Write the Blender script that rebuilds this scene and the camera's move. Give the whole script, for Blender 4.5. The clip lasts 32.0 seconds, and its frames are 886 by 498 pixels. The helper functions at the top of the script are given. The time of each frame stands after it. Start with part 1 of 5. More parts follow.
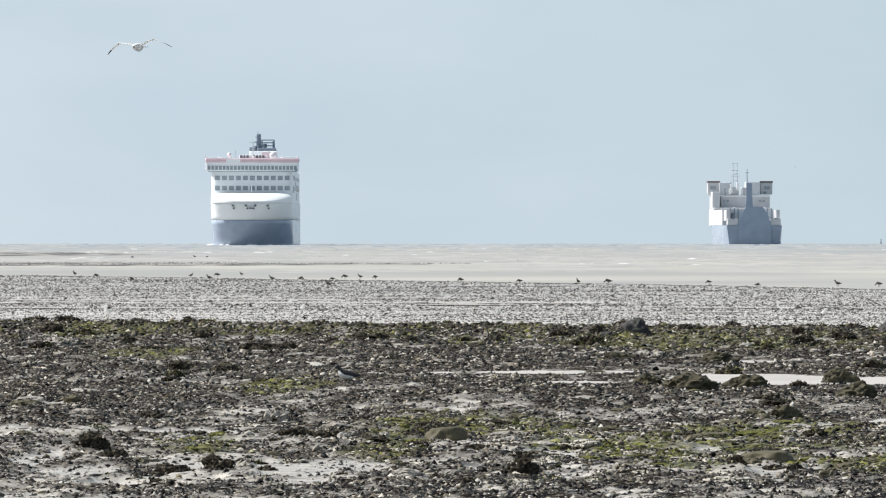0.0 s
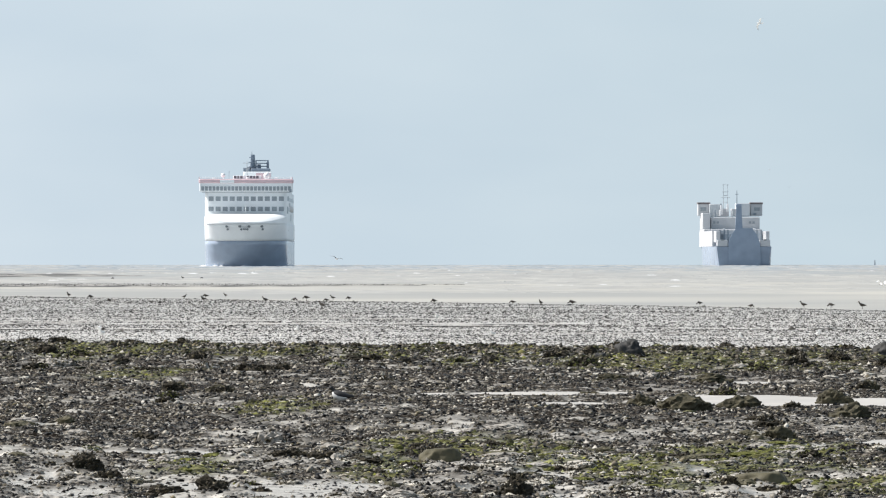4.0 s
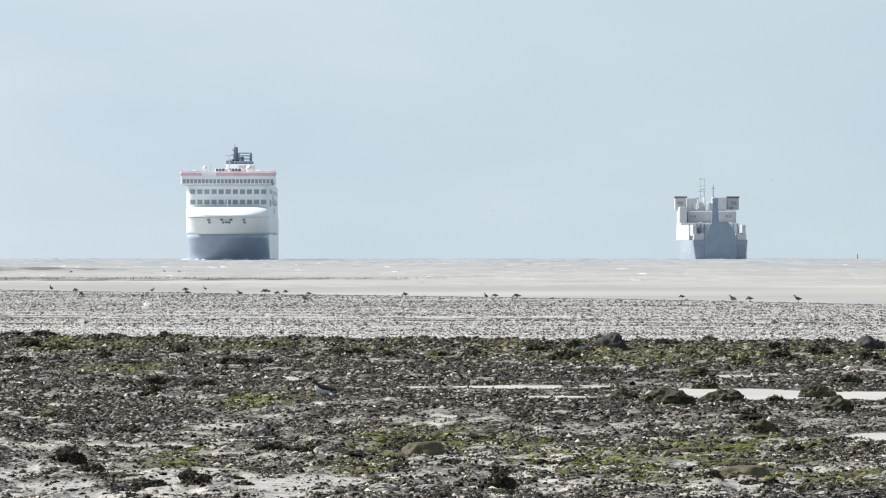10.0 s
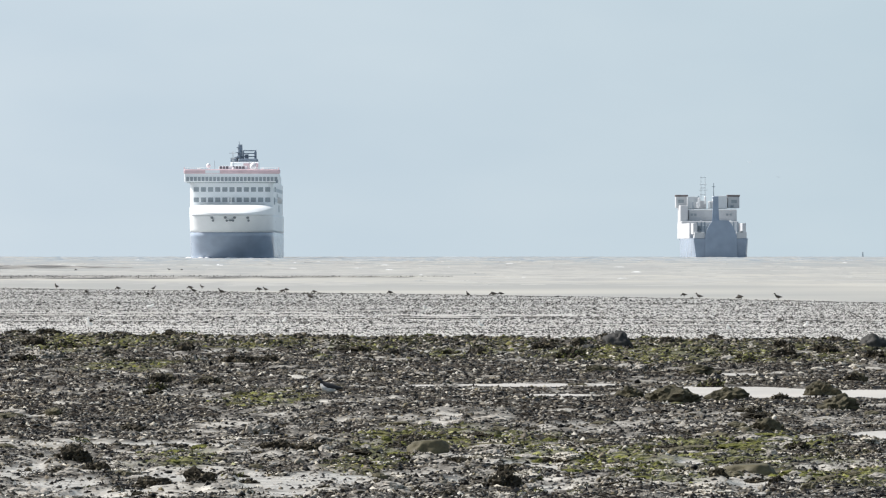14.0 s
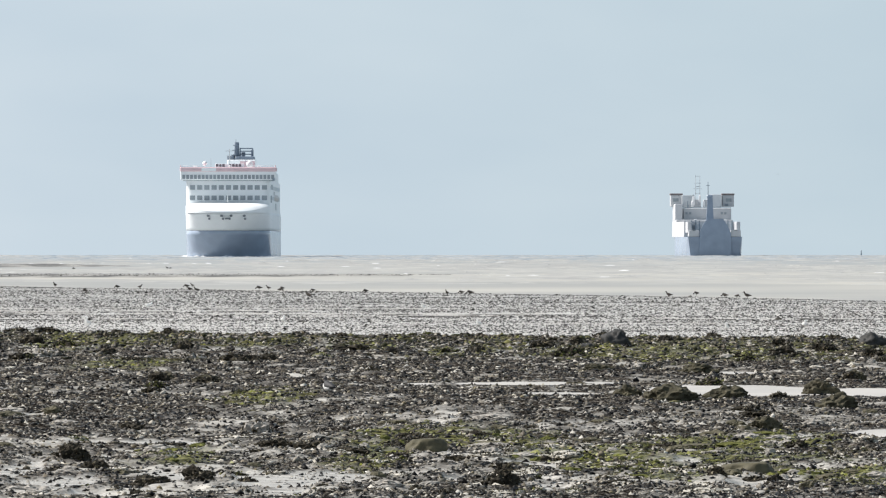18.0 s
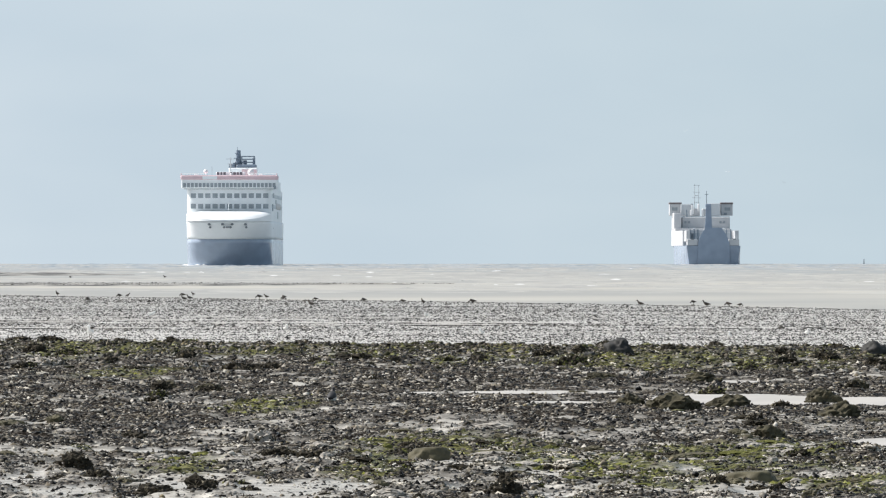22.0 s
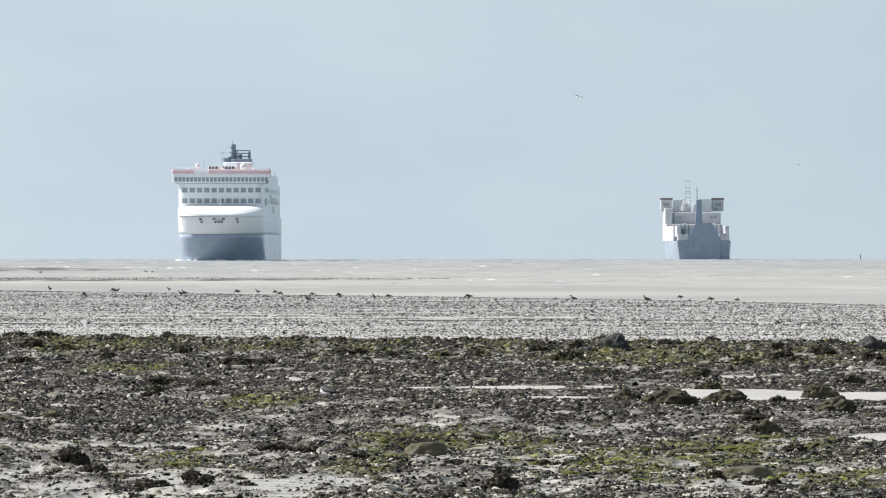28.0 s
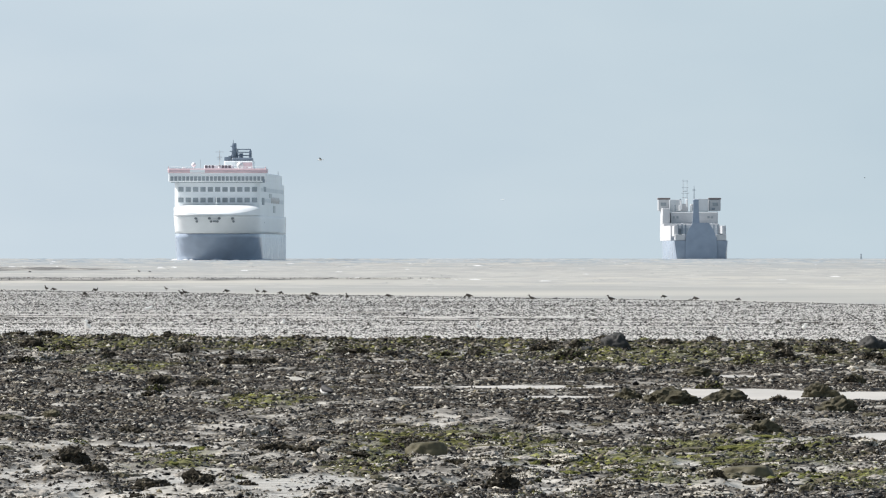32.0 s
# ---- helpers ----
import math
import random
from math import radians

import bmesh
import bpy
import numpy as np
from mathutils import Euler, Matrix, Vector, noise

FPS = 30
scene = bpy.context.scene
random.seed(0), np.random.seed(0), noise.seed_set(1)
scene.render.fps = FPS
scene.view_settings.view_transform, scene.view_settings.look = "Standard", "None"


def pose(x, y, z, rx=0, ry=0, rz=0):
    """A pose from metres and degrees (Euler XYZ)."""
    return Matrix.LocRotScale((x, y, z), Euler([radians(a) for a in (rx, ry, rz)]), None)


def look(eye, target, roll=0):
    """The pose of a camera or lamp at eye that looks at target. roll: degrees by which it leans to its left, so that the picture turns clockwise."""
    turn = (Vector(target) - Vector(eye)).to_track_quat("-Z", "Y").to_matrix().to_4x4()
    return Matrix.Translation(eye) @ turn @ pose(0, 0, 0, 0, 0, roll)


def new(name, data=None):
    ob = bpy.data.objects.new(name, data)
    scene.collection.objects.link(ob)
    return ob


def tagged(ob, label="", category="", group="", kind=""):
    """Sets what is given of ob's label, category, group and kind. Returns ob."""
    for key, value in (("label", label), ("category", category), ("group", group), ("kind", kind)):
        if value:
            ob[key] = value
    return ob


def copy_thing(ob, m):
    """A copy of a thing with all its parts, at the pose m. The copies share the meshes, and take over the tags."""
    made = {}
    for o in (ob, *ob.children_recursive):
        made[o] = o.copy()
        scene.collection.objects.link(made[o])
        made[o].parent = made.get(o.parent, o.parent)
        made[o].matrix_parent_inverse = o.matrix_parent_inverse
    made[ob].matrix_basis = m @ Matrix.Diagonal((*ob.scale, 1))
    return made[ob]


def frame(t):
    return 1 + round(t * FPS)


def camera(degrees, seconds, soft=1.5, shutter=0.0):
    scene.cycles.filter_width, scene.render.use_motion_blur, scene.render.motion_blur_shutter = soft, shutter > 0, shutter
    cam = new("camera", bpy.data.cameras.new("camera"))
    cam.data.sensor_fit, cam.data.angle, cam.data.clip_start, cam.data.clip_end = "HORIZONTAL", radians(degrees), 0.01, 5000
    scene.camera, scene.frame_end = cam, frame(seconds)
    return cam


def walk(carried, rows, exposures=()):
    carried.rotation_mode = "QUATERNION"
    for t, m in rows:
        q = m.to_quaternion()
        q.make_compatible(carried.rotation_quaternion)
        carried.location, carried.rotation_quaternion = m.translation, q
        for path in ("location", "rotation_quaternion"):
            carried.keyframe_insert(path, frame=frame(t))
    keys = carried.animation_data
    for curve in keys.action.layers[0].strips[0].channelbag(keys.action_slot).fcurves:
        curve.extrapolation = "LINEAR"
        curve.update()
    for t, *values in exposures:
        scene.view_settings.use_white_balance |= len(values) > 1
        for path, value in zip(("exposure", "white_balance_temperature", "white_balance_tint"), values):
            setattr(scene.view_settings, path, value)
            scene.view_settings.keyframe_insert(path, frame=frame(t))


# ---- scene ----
# the camera stands on a tripod at the top of the shore and is nudged in pan and tilt
EYE = 2.0
SWING = [  # seconds, degrees turned to the left, degrees tilted up
    (0, 0.1222, -0.0548), (0.5, 0.1445, -0.0535), (1, 0.1617, -0.0274), (1.5, 0.1584, 0.0043), (2, 0.1385, 0.0214),
    (2.5, 0.1262, 0.0336), (3, 0.1067, 0.0491), (3.5, 0.0978, 0.0605), (5.5, 0.0505, 0.0678), (6, 0.0440, 0.0621),
    (6.5, 0.0322, 0.0532), (7, 0.0237, 0.0389), (7.5, 0.0150, 0.0254), (8, 0.0090, 0.0254), (8.5, 0.0058, 0.0238),
    (9, 0.0000, 0.0287), (9.5, -0.0048, 0.0287), (10, -0.0098, 0.0283), (10.5, -0.0106, 0.0332), (11, -0.0093, 0.0385),
    (11.5, -0.0085, 0.0393), (12, 0.0029, 0.0393), (12.5, 0.0078, 0.0340), (13, 0.0090, 0.0283), (13.5, 0.0151, 0.0198),
    (14, 0.0196, 0.0181), (14.5, 0.0196, 0.0145), (16.5, 0.0143, 0.0141), (17, 0.0130, 0.0141), (17.5, 0.0143, 0.0091),
    (18, 0.0110, 0.0091), (18.5, 0.0102, 0.0128), (19, 0.0229, 0.0287), (19.5, 0.0265, 0.0483), (20, 0.0342, 0.0609),
    (20.5, 0.0342, 0.0630), (21, 0.0330, 0.0580), (21.5, 0.0285, 0.0613), (22, 0.0261, 0.0584), (22.5, 0.0289, 0.0625),
    (23, 0.0253, 0.0580), (23.5, 0.0192, 0.0601), (24, 0.0265, 0.0523), (24.5, 0.0192, 0.0483), (25, 0.0142, 0.0426),
    (25.5, 0.0098, 0.0422), (27.5, 0.0070, 0.0262), (28, 0.0066, 0.0308), (28.5, 0.0143, 0.0479), (29, 0.0094, 0.0287),
    (29.5, 0.0057, 0.0271), (30, -0.0004, 0.0287), (30.5, 0.0020, 0.0250), (31, 0.0012, 0.0377), (31.5, 0.0057, 0.0336),
    (32, 0.0098, 0.0287),
]
cam = camera(5.0, 32.0, soft=1.2)
walk(cam, [(t, pose(0, 0, EYE, 90 + tilt, 0, turn)) for t, turn, tilt in SWING], exposures=[(0, 0.28), (5.5, 0.33), (8.5, 0.34), (12, 0.29), (16, 0.25), (22, 0.25), (32, 0.24)])

# ---- light ----
SUN_WAY = Vector((-0.68, 0.20, 0.70)).normalized()
world = bpy.data.worlds.new("hazy_sky")
scene.world = world
world.use_nodes = True
wn, wl = world.node_tree.nodes, world.node_tree.links
wn.clear()
sky = wn.new("ShaderNodeTexSky")
sky.sky_type = "NISHITA"
sky.sun_disc = False
sky.sun_elevation = math.asin(SUN_WAY.z)
sky.sun_rotation = math.atan2(SUN_WAY.x, SUN_WAY.y)
sky.dust_density = 2.0
dim = wn.new("ShaderNodeVectorMath")
dim.operation = "SCALE"
dim.inputs["Scale"].default_value = 0.08
wl.new(sky.outputs["Color"], dim.inputs[0])
# a thin veil of high cloud over the whole sky
coord = wn.new("ShaderNodeTexCoord")
stretch = wn.new("ShaderNodeMapping")
stretch.inputs["Scale"].default_value = (14, 14, 40)
wl.new(coord.outputs["Generated"], stretch.inputs["Vector"])
cloud = wn.new("ShaderNodeTexNoise")
cloud.inputs["Scale"].default_value = 1.0
cloud.inputs["Detail"].default_value = 4.0
wl.new(stretch.outputs["Vector"], cloud.inputs["Vector"])
veil = wn.new("ShaderNodeValToRGB")
veil.color_ramp.elements[0].position, veil.color_ramp.elements[0].color = 0.3, (0.50, 0.60, 0.685, 1)
veil.color_ramp.elements[1].position, veil.color_ramp.elements[1].color = 0.75, (0.62, 0.70, 0.755, 1)
wl.new(cloud.outputs["Fac"], veil.inputs["Fac"])
over = wn.new("ShaderNodeMix")
over.data_type = "RGBA"
# thick along the horizon, thin overhead
aloft = wn.new("ShaderNodeSeparateXYZ")
wl.new(coord.outputs["Generated"], aloft.inputs["Vector"])
thin = wn.new("ShaderNodeMapRange")
thin.interpolation_type = "SMOOTHSTEP"
thin.inputs["From Min"].default_value, thin.inputs["From Max"].default_value = 0.06, 0.55
thin.inputs["To Min"].default_value, thin.inputs["To Max"].default_value = 0.9, 0.3
wl.new(aloft.outputs["Z"], thin.inputs["Value"])
wl.new(thin.outputs["Result"], over.inputs["Factor"])
wl.new(dim.outputs["Vector"], over.inputs["A"])
wl.new(veil.outputs["Color"], over.inputs["B"])
back = wn.new("ShaderNodeBackground")
back.inputs["Strength"].default_value = 1.0
# the haze brightens and warms towards the sun's side of the sky
side = wn.new("ShaderNodeVectorMath")
side.operation = "DOT_PRODUCT"
side.inputs[1].default_value = Vector((SUN_WAY.x, SUN_WAY.y, 0)).normalized()
wl.new(coord.outputs["Generated"], side.inputs[0])
rise = wn.new("ShaderNodeMapRange")
rise.inputs["From Min"].default_value, rise.inputs["From Max"].default_value = 0.225, 0.575
rise.inputs["To Min"].default_value, rise.inputs["To Max"].default_value = -0.095, 0.255
wl.new(side.outputs["Value"], rise.inputs["Value"])
warm = wn.new("ShaderNodeVectorMath")
warm.operation = "SCALE"
warm.inputs[0].default_value = (1.9, 1.35, 1.15)
wl.new(rise.outputs["Result"], warm.inputs["Scale"])
plus = wn.new("ShaderNodeVectorMath")
plus.operation = "ADD"
plus.inputs[1].default_value = (1, 1, 1)
wl.new(warm.outputs["Vector"], plus.inputs[0])
lit = wn.new("ShaderNodeVectorMath")
lit.operation = "MULTIPLY"
wl.new(over.outputs["Result"], lit.inputs[0])
wl.new(plus.outputs["Vector"], lit.inputs[1])
wl.new(lit.outputs["Vector"], back.inputs["Color"])
wout = wn.new("ShaderNodeOutputWorld")
wl.new(back.outputs["Background"], wout.inputs["Surface"])

sun_data = bpy.data.lights.new("sun", "SUN")
sun_data.energy, sun_data.angle, sun_data.color = 5.0, radians(0.6), (1.0, 0.965, 0.91)
sun = new("sun", sun_data)
sun.matrix_world = look(SUN_WAY * 200, (0, 0, 0))


# ---- materials ----
def material(name, colour, rough=0.6, vary=0.15, scale=3.0, metal=0.0, bump=0.0, spec=0.5, islands=False, ob_random=False, second=None):
    """A painted, stony or feathered surface: two noises over the colour, gloss and relief."""
    m = bpy.data.materials.new(name)
    m.use_nodes = True
    n, l = m.node_tree.nodes, m.node_tree.links
    b = n["Principled BSDF"]
    b.inputs["Metallic"].default_value = metal
    b.inputs["Specular IOR Level"].default_value = spec
    tc = n.new("ShaderNodeTexCoord")
    big, small = n.new("ShaderNodeTexNoise"), n.new("ShaderNodeTexNoise")
    big.inputs["Scale"].default_value, small.inputs["Scale"].default_value = scale * 0.22, scale * 2.0
    big.inputs["Detail"].default_value, small.inputs["Detail"].default_value = 3.0, 4.0
    for x in (big, small):
        l.new(tc.outputs["Object"], x.inputs["Vector"])
    mixn = n.new("ShaderNodeMath")
    mixn.operation = "ADD"
    l.new(big.outputs["Fac"], mixn.inputs[0])
    l.new(small.outputs["Fac"], mixn.inputs[1])
    last = mixn.outputs[0]
    if islands or ob_random:
        src = n.new("ShaderNodeNewGeometry" if islands else "ShaderNodeObjectInfo").outputs["Random Per Island" if islands else "Random"]
        add = n.new("ShaderNodeMath")
        add.operation = "MULTIPLY_ADD"
        add.inputs[1].default_value = 0.9
        l.new(src, add.inputs[0])
        l.new(last, add.inputs[2])
        sub = n.new("ShaderNodeMath")
        sub.operation = "SUBTRACT"
        sub.inputs[1].default_value = 0.45
        l.new(add.outputs[0], sub.inputs[0])
        last = sub.outputs[0]
    ramp = n.new("ShaderNodeValToRGB")
    low = second or tuple(c * (1 - vary) for c in colour)
    high = colour if second else tuple(min(1, c * (1 + vary)) for c in colour)
    ramp.color_ramp.elements[0].position, ramp.color_ramp.elements[0].color = 0.35, (*low, 1)
    ramp.color_ramp.elements[1].position, ramp.color_ramp.elements[1].color = 0.65, (*high, 1)
    half = n.new("ShaderNodeMath")
    half.operation = "MULTIPLY"
    half.inputs[1].default_value = 0.5
    l.new(last, half.inputs[0])
    l.new(half.outputs[0], ramp.inputs["Fac"])
    l.new(ramp.outputs["Color"], b.inputs["Base Color"])
    r = n.new("ShaderNodeMapRange")
    r.inputs["To Min"].default_value, r.inputs["To Max"].default_value = max(0.02, rough - 0.12), min(1, rough + 0.12)
    l.new(small.outputs["Fac"], r.inputs["Value"])
    l.new(r.outputs["Result"], b.inputs["Roughness"])
    if bump:
        bp = n.new("ShaderNodeBump")
        bp.inputs["Distance"].default_value = bump
        l.new(small.outputs["Fac"], bp.inputs["Height"])
        l.new(bp.outputs["Normal"], b.inputs["Normal"])
    return m


def thin_feathers(m):
    """Lets some of the sun's light through a feathered surface."""
    n, l = m.node_tree.nodes, m.node_tree.links
    glow = n.new("ShaderNodeBsdfTranslucent")
    glow.inputs["Color"].default_value = (0.88, 0.9, 0.92, 1)
    both = n.new("ShaderNodeMixShader")
    both.inputs["Fac"].default_value = 0.35
    l.new(n["Principled BSDF"].outputs["BSDF"], both.inputs[1])
    l.new(glow.outputs["BSDF"], both.inputs[2])
    l.new(both.outputs["Shader"], n["Material Output"].inputs["Surface"])


def strewn(name, stops, rough=0.4, spec=0.5, tint=0.25):
    """Loose wet pieces, each of one colour out of the stops, with a slow drift of tone over the ground and a fine grain."""
    m = bpy.data.materials.new(name)
    m.use_nodes = True
    n, l = m.node_tree.nodes, m.node_tree.links
    b = n["Principled BSDF"]
    own = n.new("ShaderNodeNewGeometry")
    ramp = n.new("ShaderNodeValToRGB")
    e = ramp.color_ramp.elements
    while len(e) < len(stops):
        e.new(0.5)
    for k, (at, colour) in zip(e, stops):
        k.position, k.color = at, (*colour, 1)
    l.new(own.outputs["Random Per Island"], ramp.inputs["Fac"])
    tc = n.new("ShaderNodeTexCoord")
    slow, fine = n.new("ShaderNodeTexNoise"), n.new("ShaderNodeTexNoise")
    slow.inputs["Scale"].default_value, fine.inputs["Scale"].default_value = 0.45, 70.0
    slow.inputs["Detail"].default_value = 4.0
    for x in (slow, fine):
        l.new(tc.outputs["Object"], x.inputs["Vector"])
    tone = n.new("ShaderNodeMapRange")
    tone.inputs["From Min"].default_value, tone.inputs["From Max"].default_value = 0.35, 0.65
    tone.inputs["To Min"].default_value, tone.inputs["To Max"].default_value = 1 - tint, 1 + tint
    l.new(slow.outputs["Fac"], tone.inputs["Value"])
    hue = n.new("ShaderNodeHueSaturation")
    l.new(ramp.outputs["Color"], hue.inputs["Color"])
    l.new(tone.outputs["Result"], hue.inputs["Value"])
    l.new(tone.outputs["Result"], hue.inputs["Saturation"])
    l.new(hue.outputs["Color"], b.inputs["Base Color"])
    gloss = n.new("ShaderNodeMapRange")
    gloss.inputs["To Min"].default_value, gloss.inputs["To Max"].default_value = rough - 0.15, rough + 0.2
    l.new(fine.outputs["Fac"], gloss.inputs["Value"])
    l.new(gloss.outputs["Result"], b.inputs["Roughness"])
    b.inputs["Specular IOR Level"].default_value = spec
    bp = n.new("ShaderNodeBump")
    bp.inputs["Distance"].default_value = 0.004
    l.new(fine.outputs["Fac"], bp.inputs["Height"])
    l.new(bp.outputs["Normal"], b.inputs["Normal"])
    return m


# Distance haze is mixed into the hull blues, glass, funnel and steel.
HULL_BLUE = material("hazed_blue_hull_paint", (0.335, 0.405, 0.51), 0.2, 0.12, 0.12)
HULL_SLATE = material("hazed_slate_hull_paint", (0.268, 0.33, 0.42), 0.22, 0.12, 0.15)
HULL_WHITE = material("white_ship_paint", (0.86, 0.89, 0.905), 0.4, 0.05, 0.15)
# red paled to pink by haze put into its colour
RED_TRIM = material("hazed_red_paint", (0.70, 0.52, 0.55), 0.5, 0.1, 0.3)
SHIP_GLASS = material("hazed_ship_glass", (0.30, 0.34, 0.365), 0.4, 0.2, 0.4)
FUNNEL_BLUE = material("hazed_navy_funnel_paint", (0.17, 0.215, 0.275), 0.5, 0.12, 0.3)
STEEL = material("hazed_mast_steel", (0.26, 0.31, 0.35), 0.5, 0.15, 0.5)
DARK_STEEL = material("hazed_fitting_steel", (0.22, 0.25, 0.27), 0.5, 0.2, 0.5)
LETTER = material("dark_lettering", (0.16, 0.16, 0.18), 0.5, 0.1, 0.5)
DOME = material("white_dome", (0.8, 0.8, 0.8), 0.35, 0.04, 0.5)
ORANGE = material("pale_lifeboat_paint", (0.66, 0.64, 0.62), 0.5, 0.1, 0.5)
FOAM = material("white_foam", (0.74, 0.75, 0.75), 0.8, 0.06, 1.0)
ROCK = material("dark_weedy_rock", (0.062, 0.054, 0.041), 0.75, 0.0, 9.0, bump=0.012, second=(0.013, 0.012, 0.009), spec=0.05)
POOL_ROCK = material("olive_brown_rock", (0.105, 0.094, 0.06), 0.7, 0.0, 8.0, bump=0.02, second=(0.022, 0.02, 0.013), spec=0.1)
FROND = strewn("wet_brown_seaweed", ((0.0, (0.008, 0.007, 0.005)), (0.4, (0.03, 0.025, 0.017)), (0.75, (0.092, 0.077, 0.048)), (1.0, (0.2, 0.17, 0.108))), 0.45, 0.2)
# the palest shell tones double as wet highlights put into the colour
SHELL = strewn("black_brown_shell_bed", ((0.0, (0.003, 0.0027, 0.0024)), (0.5, (0.007, 0.006, 0.005)), (0.6, (0.04, 0.036, 0.028)), (0.78, (0.15, 0.132, 0.105)), (0.92, (0.295, 0.273, 0.23)), (1.0, (0.54, 0.515, 0.46))), 0.4, 0.1)
# pale stones and shells; the brightest also imitate glints
PALE = strewn("pale_stone_and_glint", ((0.0, (0.13, 0.115, 0.10)), (0.35, (0.30, 0.27, 0.24)), (0.8, (0.55, 0.52, 0.47)), (1.0, (0.74, 0.72, 0.68))), 0.45, 0.5, 0.12)
ALGAE = strewn("green_algae_tuft", ((0.0, (0.010, 0.011, 0.006)), (0.35, (0.032, 0.034, 0.014)), (0.6, (0.115, 0.12, 0.040)), (0.88, (0.205, 0.208, 0.078)), (1.0, (0.31, 0.31, 0.18))), 0.5, 0.05)
MAT_GREEN = material("algae_mat", (0.185, 0.19, 0.066), 0.8, 0.0, 16.0, bump=0.02, second=(0.035, 0.037, 0.017), spec=0.0)
DEEP_GREEN = strewn("dark_olive_weed", ((0.0, (0.010, 0.010, 0.007)), (0.45, (0.028, 0.028, 0.014)), (0.8, (0.085, 0.085, 0.038)), (1.0, (0.16, 0.15, 0.08))), 0.5, 0.05)
SHORE_STONE = material("pale_mud_coated_stone", (0.44, 0.412, 0.355), 0.6, 0.3, 9.0, bump=0.01, spec=0.3)
BLUE_STONE = material("blue_grey_boulder", (0.042, 0.042, 0.041), 0.7, 0.3, 6.0, bump=0.01, spec=0.2)
# white that stands in for wet glints
WHITE_GLINT = material("white_glint", (0.74, 0.72, 0.68), 0.5, 0.1, 9.0, islands=True)
STONE = material("grey_worn_stone", (0.30, 0.28, 0.25), 0.7, 0.35, 7.0, bump=0.008, spec=0.2)
MOSSY = material("olive_algae_film", (0.086, 0.077, 0.047), 0.7, 0.35, 7.0, bump=0.006, spec=0.2)
FEATHER_WHITE = material("white_feathers", (0.88, 0.88, 0.86), 0.8, 0.04, 20.0)
thin_feathers(FEATHER_WHITE)
FEATHER_GREY = material("grey_feathers", (0.38, 0.40, 0.43), 0.8, 0.1, 20.0)
FEATHER_PALE_BROWN = material("barred_pale_brown_feathers", (0.46, 0.45, 0.43), 0.8, 0.0, 34.0, second=(0.13, 0.125, 0.115))
thin_feathers(FEATHER_PALE_BROWN)
FEATHER_SLATE = material("slate_feathers", (0.09, 0.095, 0.10), 0.8, 0.25, 20.0)
FEATHER_DARK = material("dark_brown_feathers", (0.05, 0.043, 0.036), 0.8, 0.3, 20.0)
FEATHER_BLACK = material("black_feathers", (0.02, 0.02, 0.022), 0.7, 0.3, 20.0)
BILL = material("dark_bill", (0.06, 0.04, 0.03), 0.5, 0.2, 20.0)
SPECK = strewn("dark_mud_cast", ((0.0, (0.008, 0.0075, 0.007)), (0.55, (0.03, 0.028, 0.025)), (0.88, (0.085, 0.08, 0.072)), (1.0, (0.18, 0.17, 0.155))), 0.55, 0.1, 0.15)


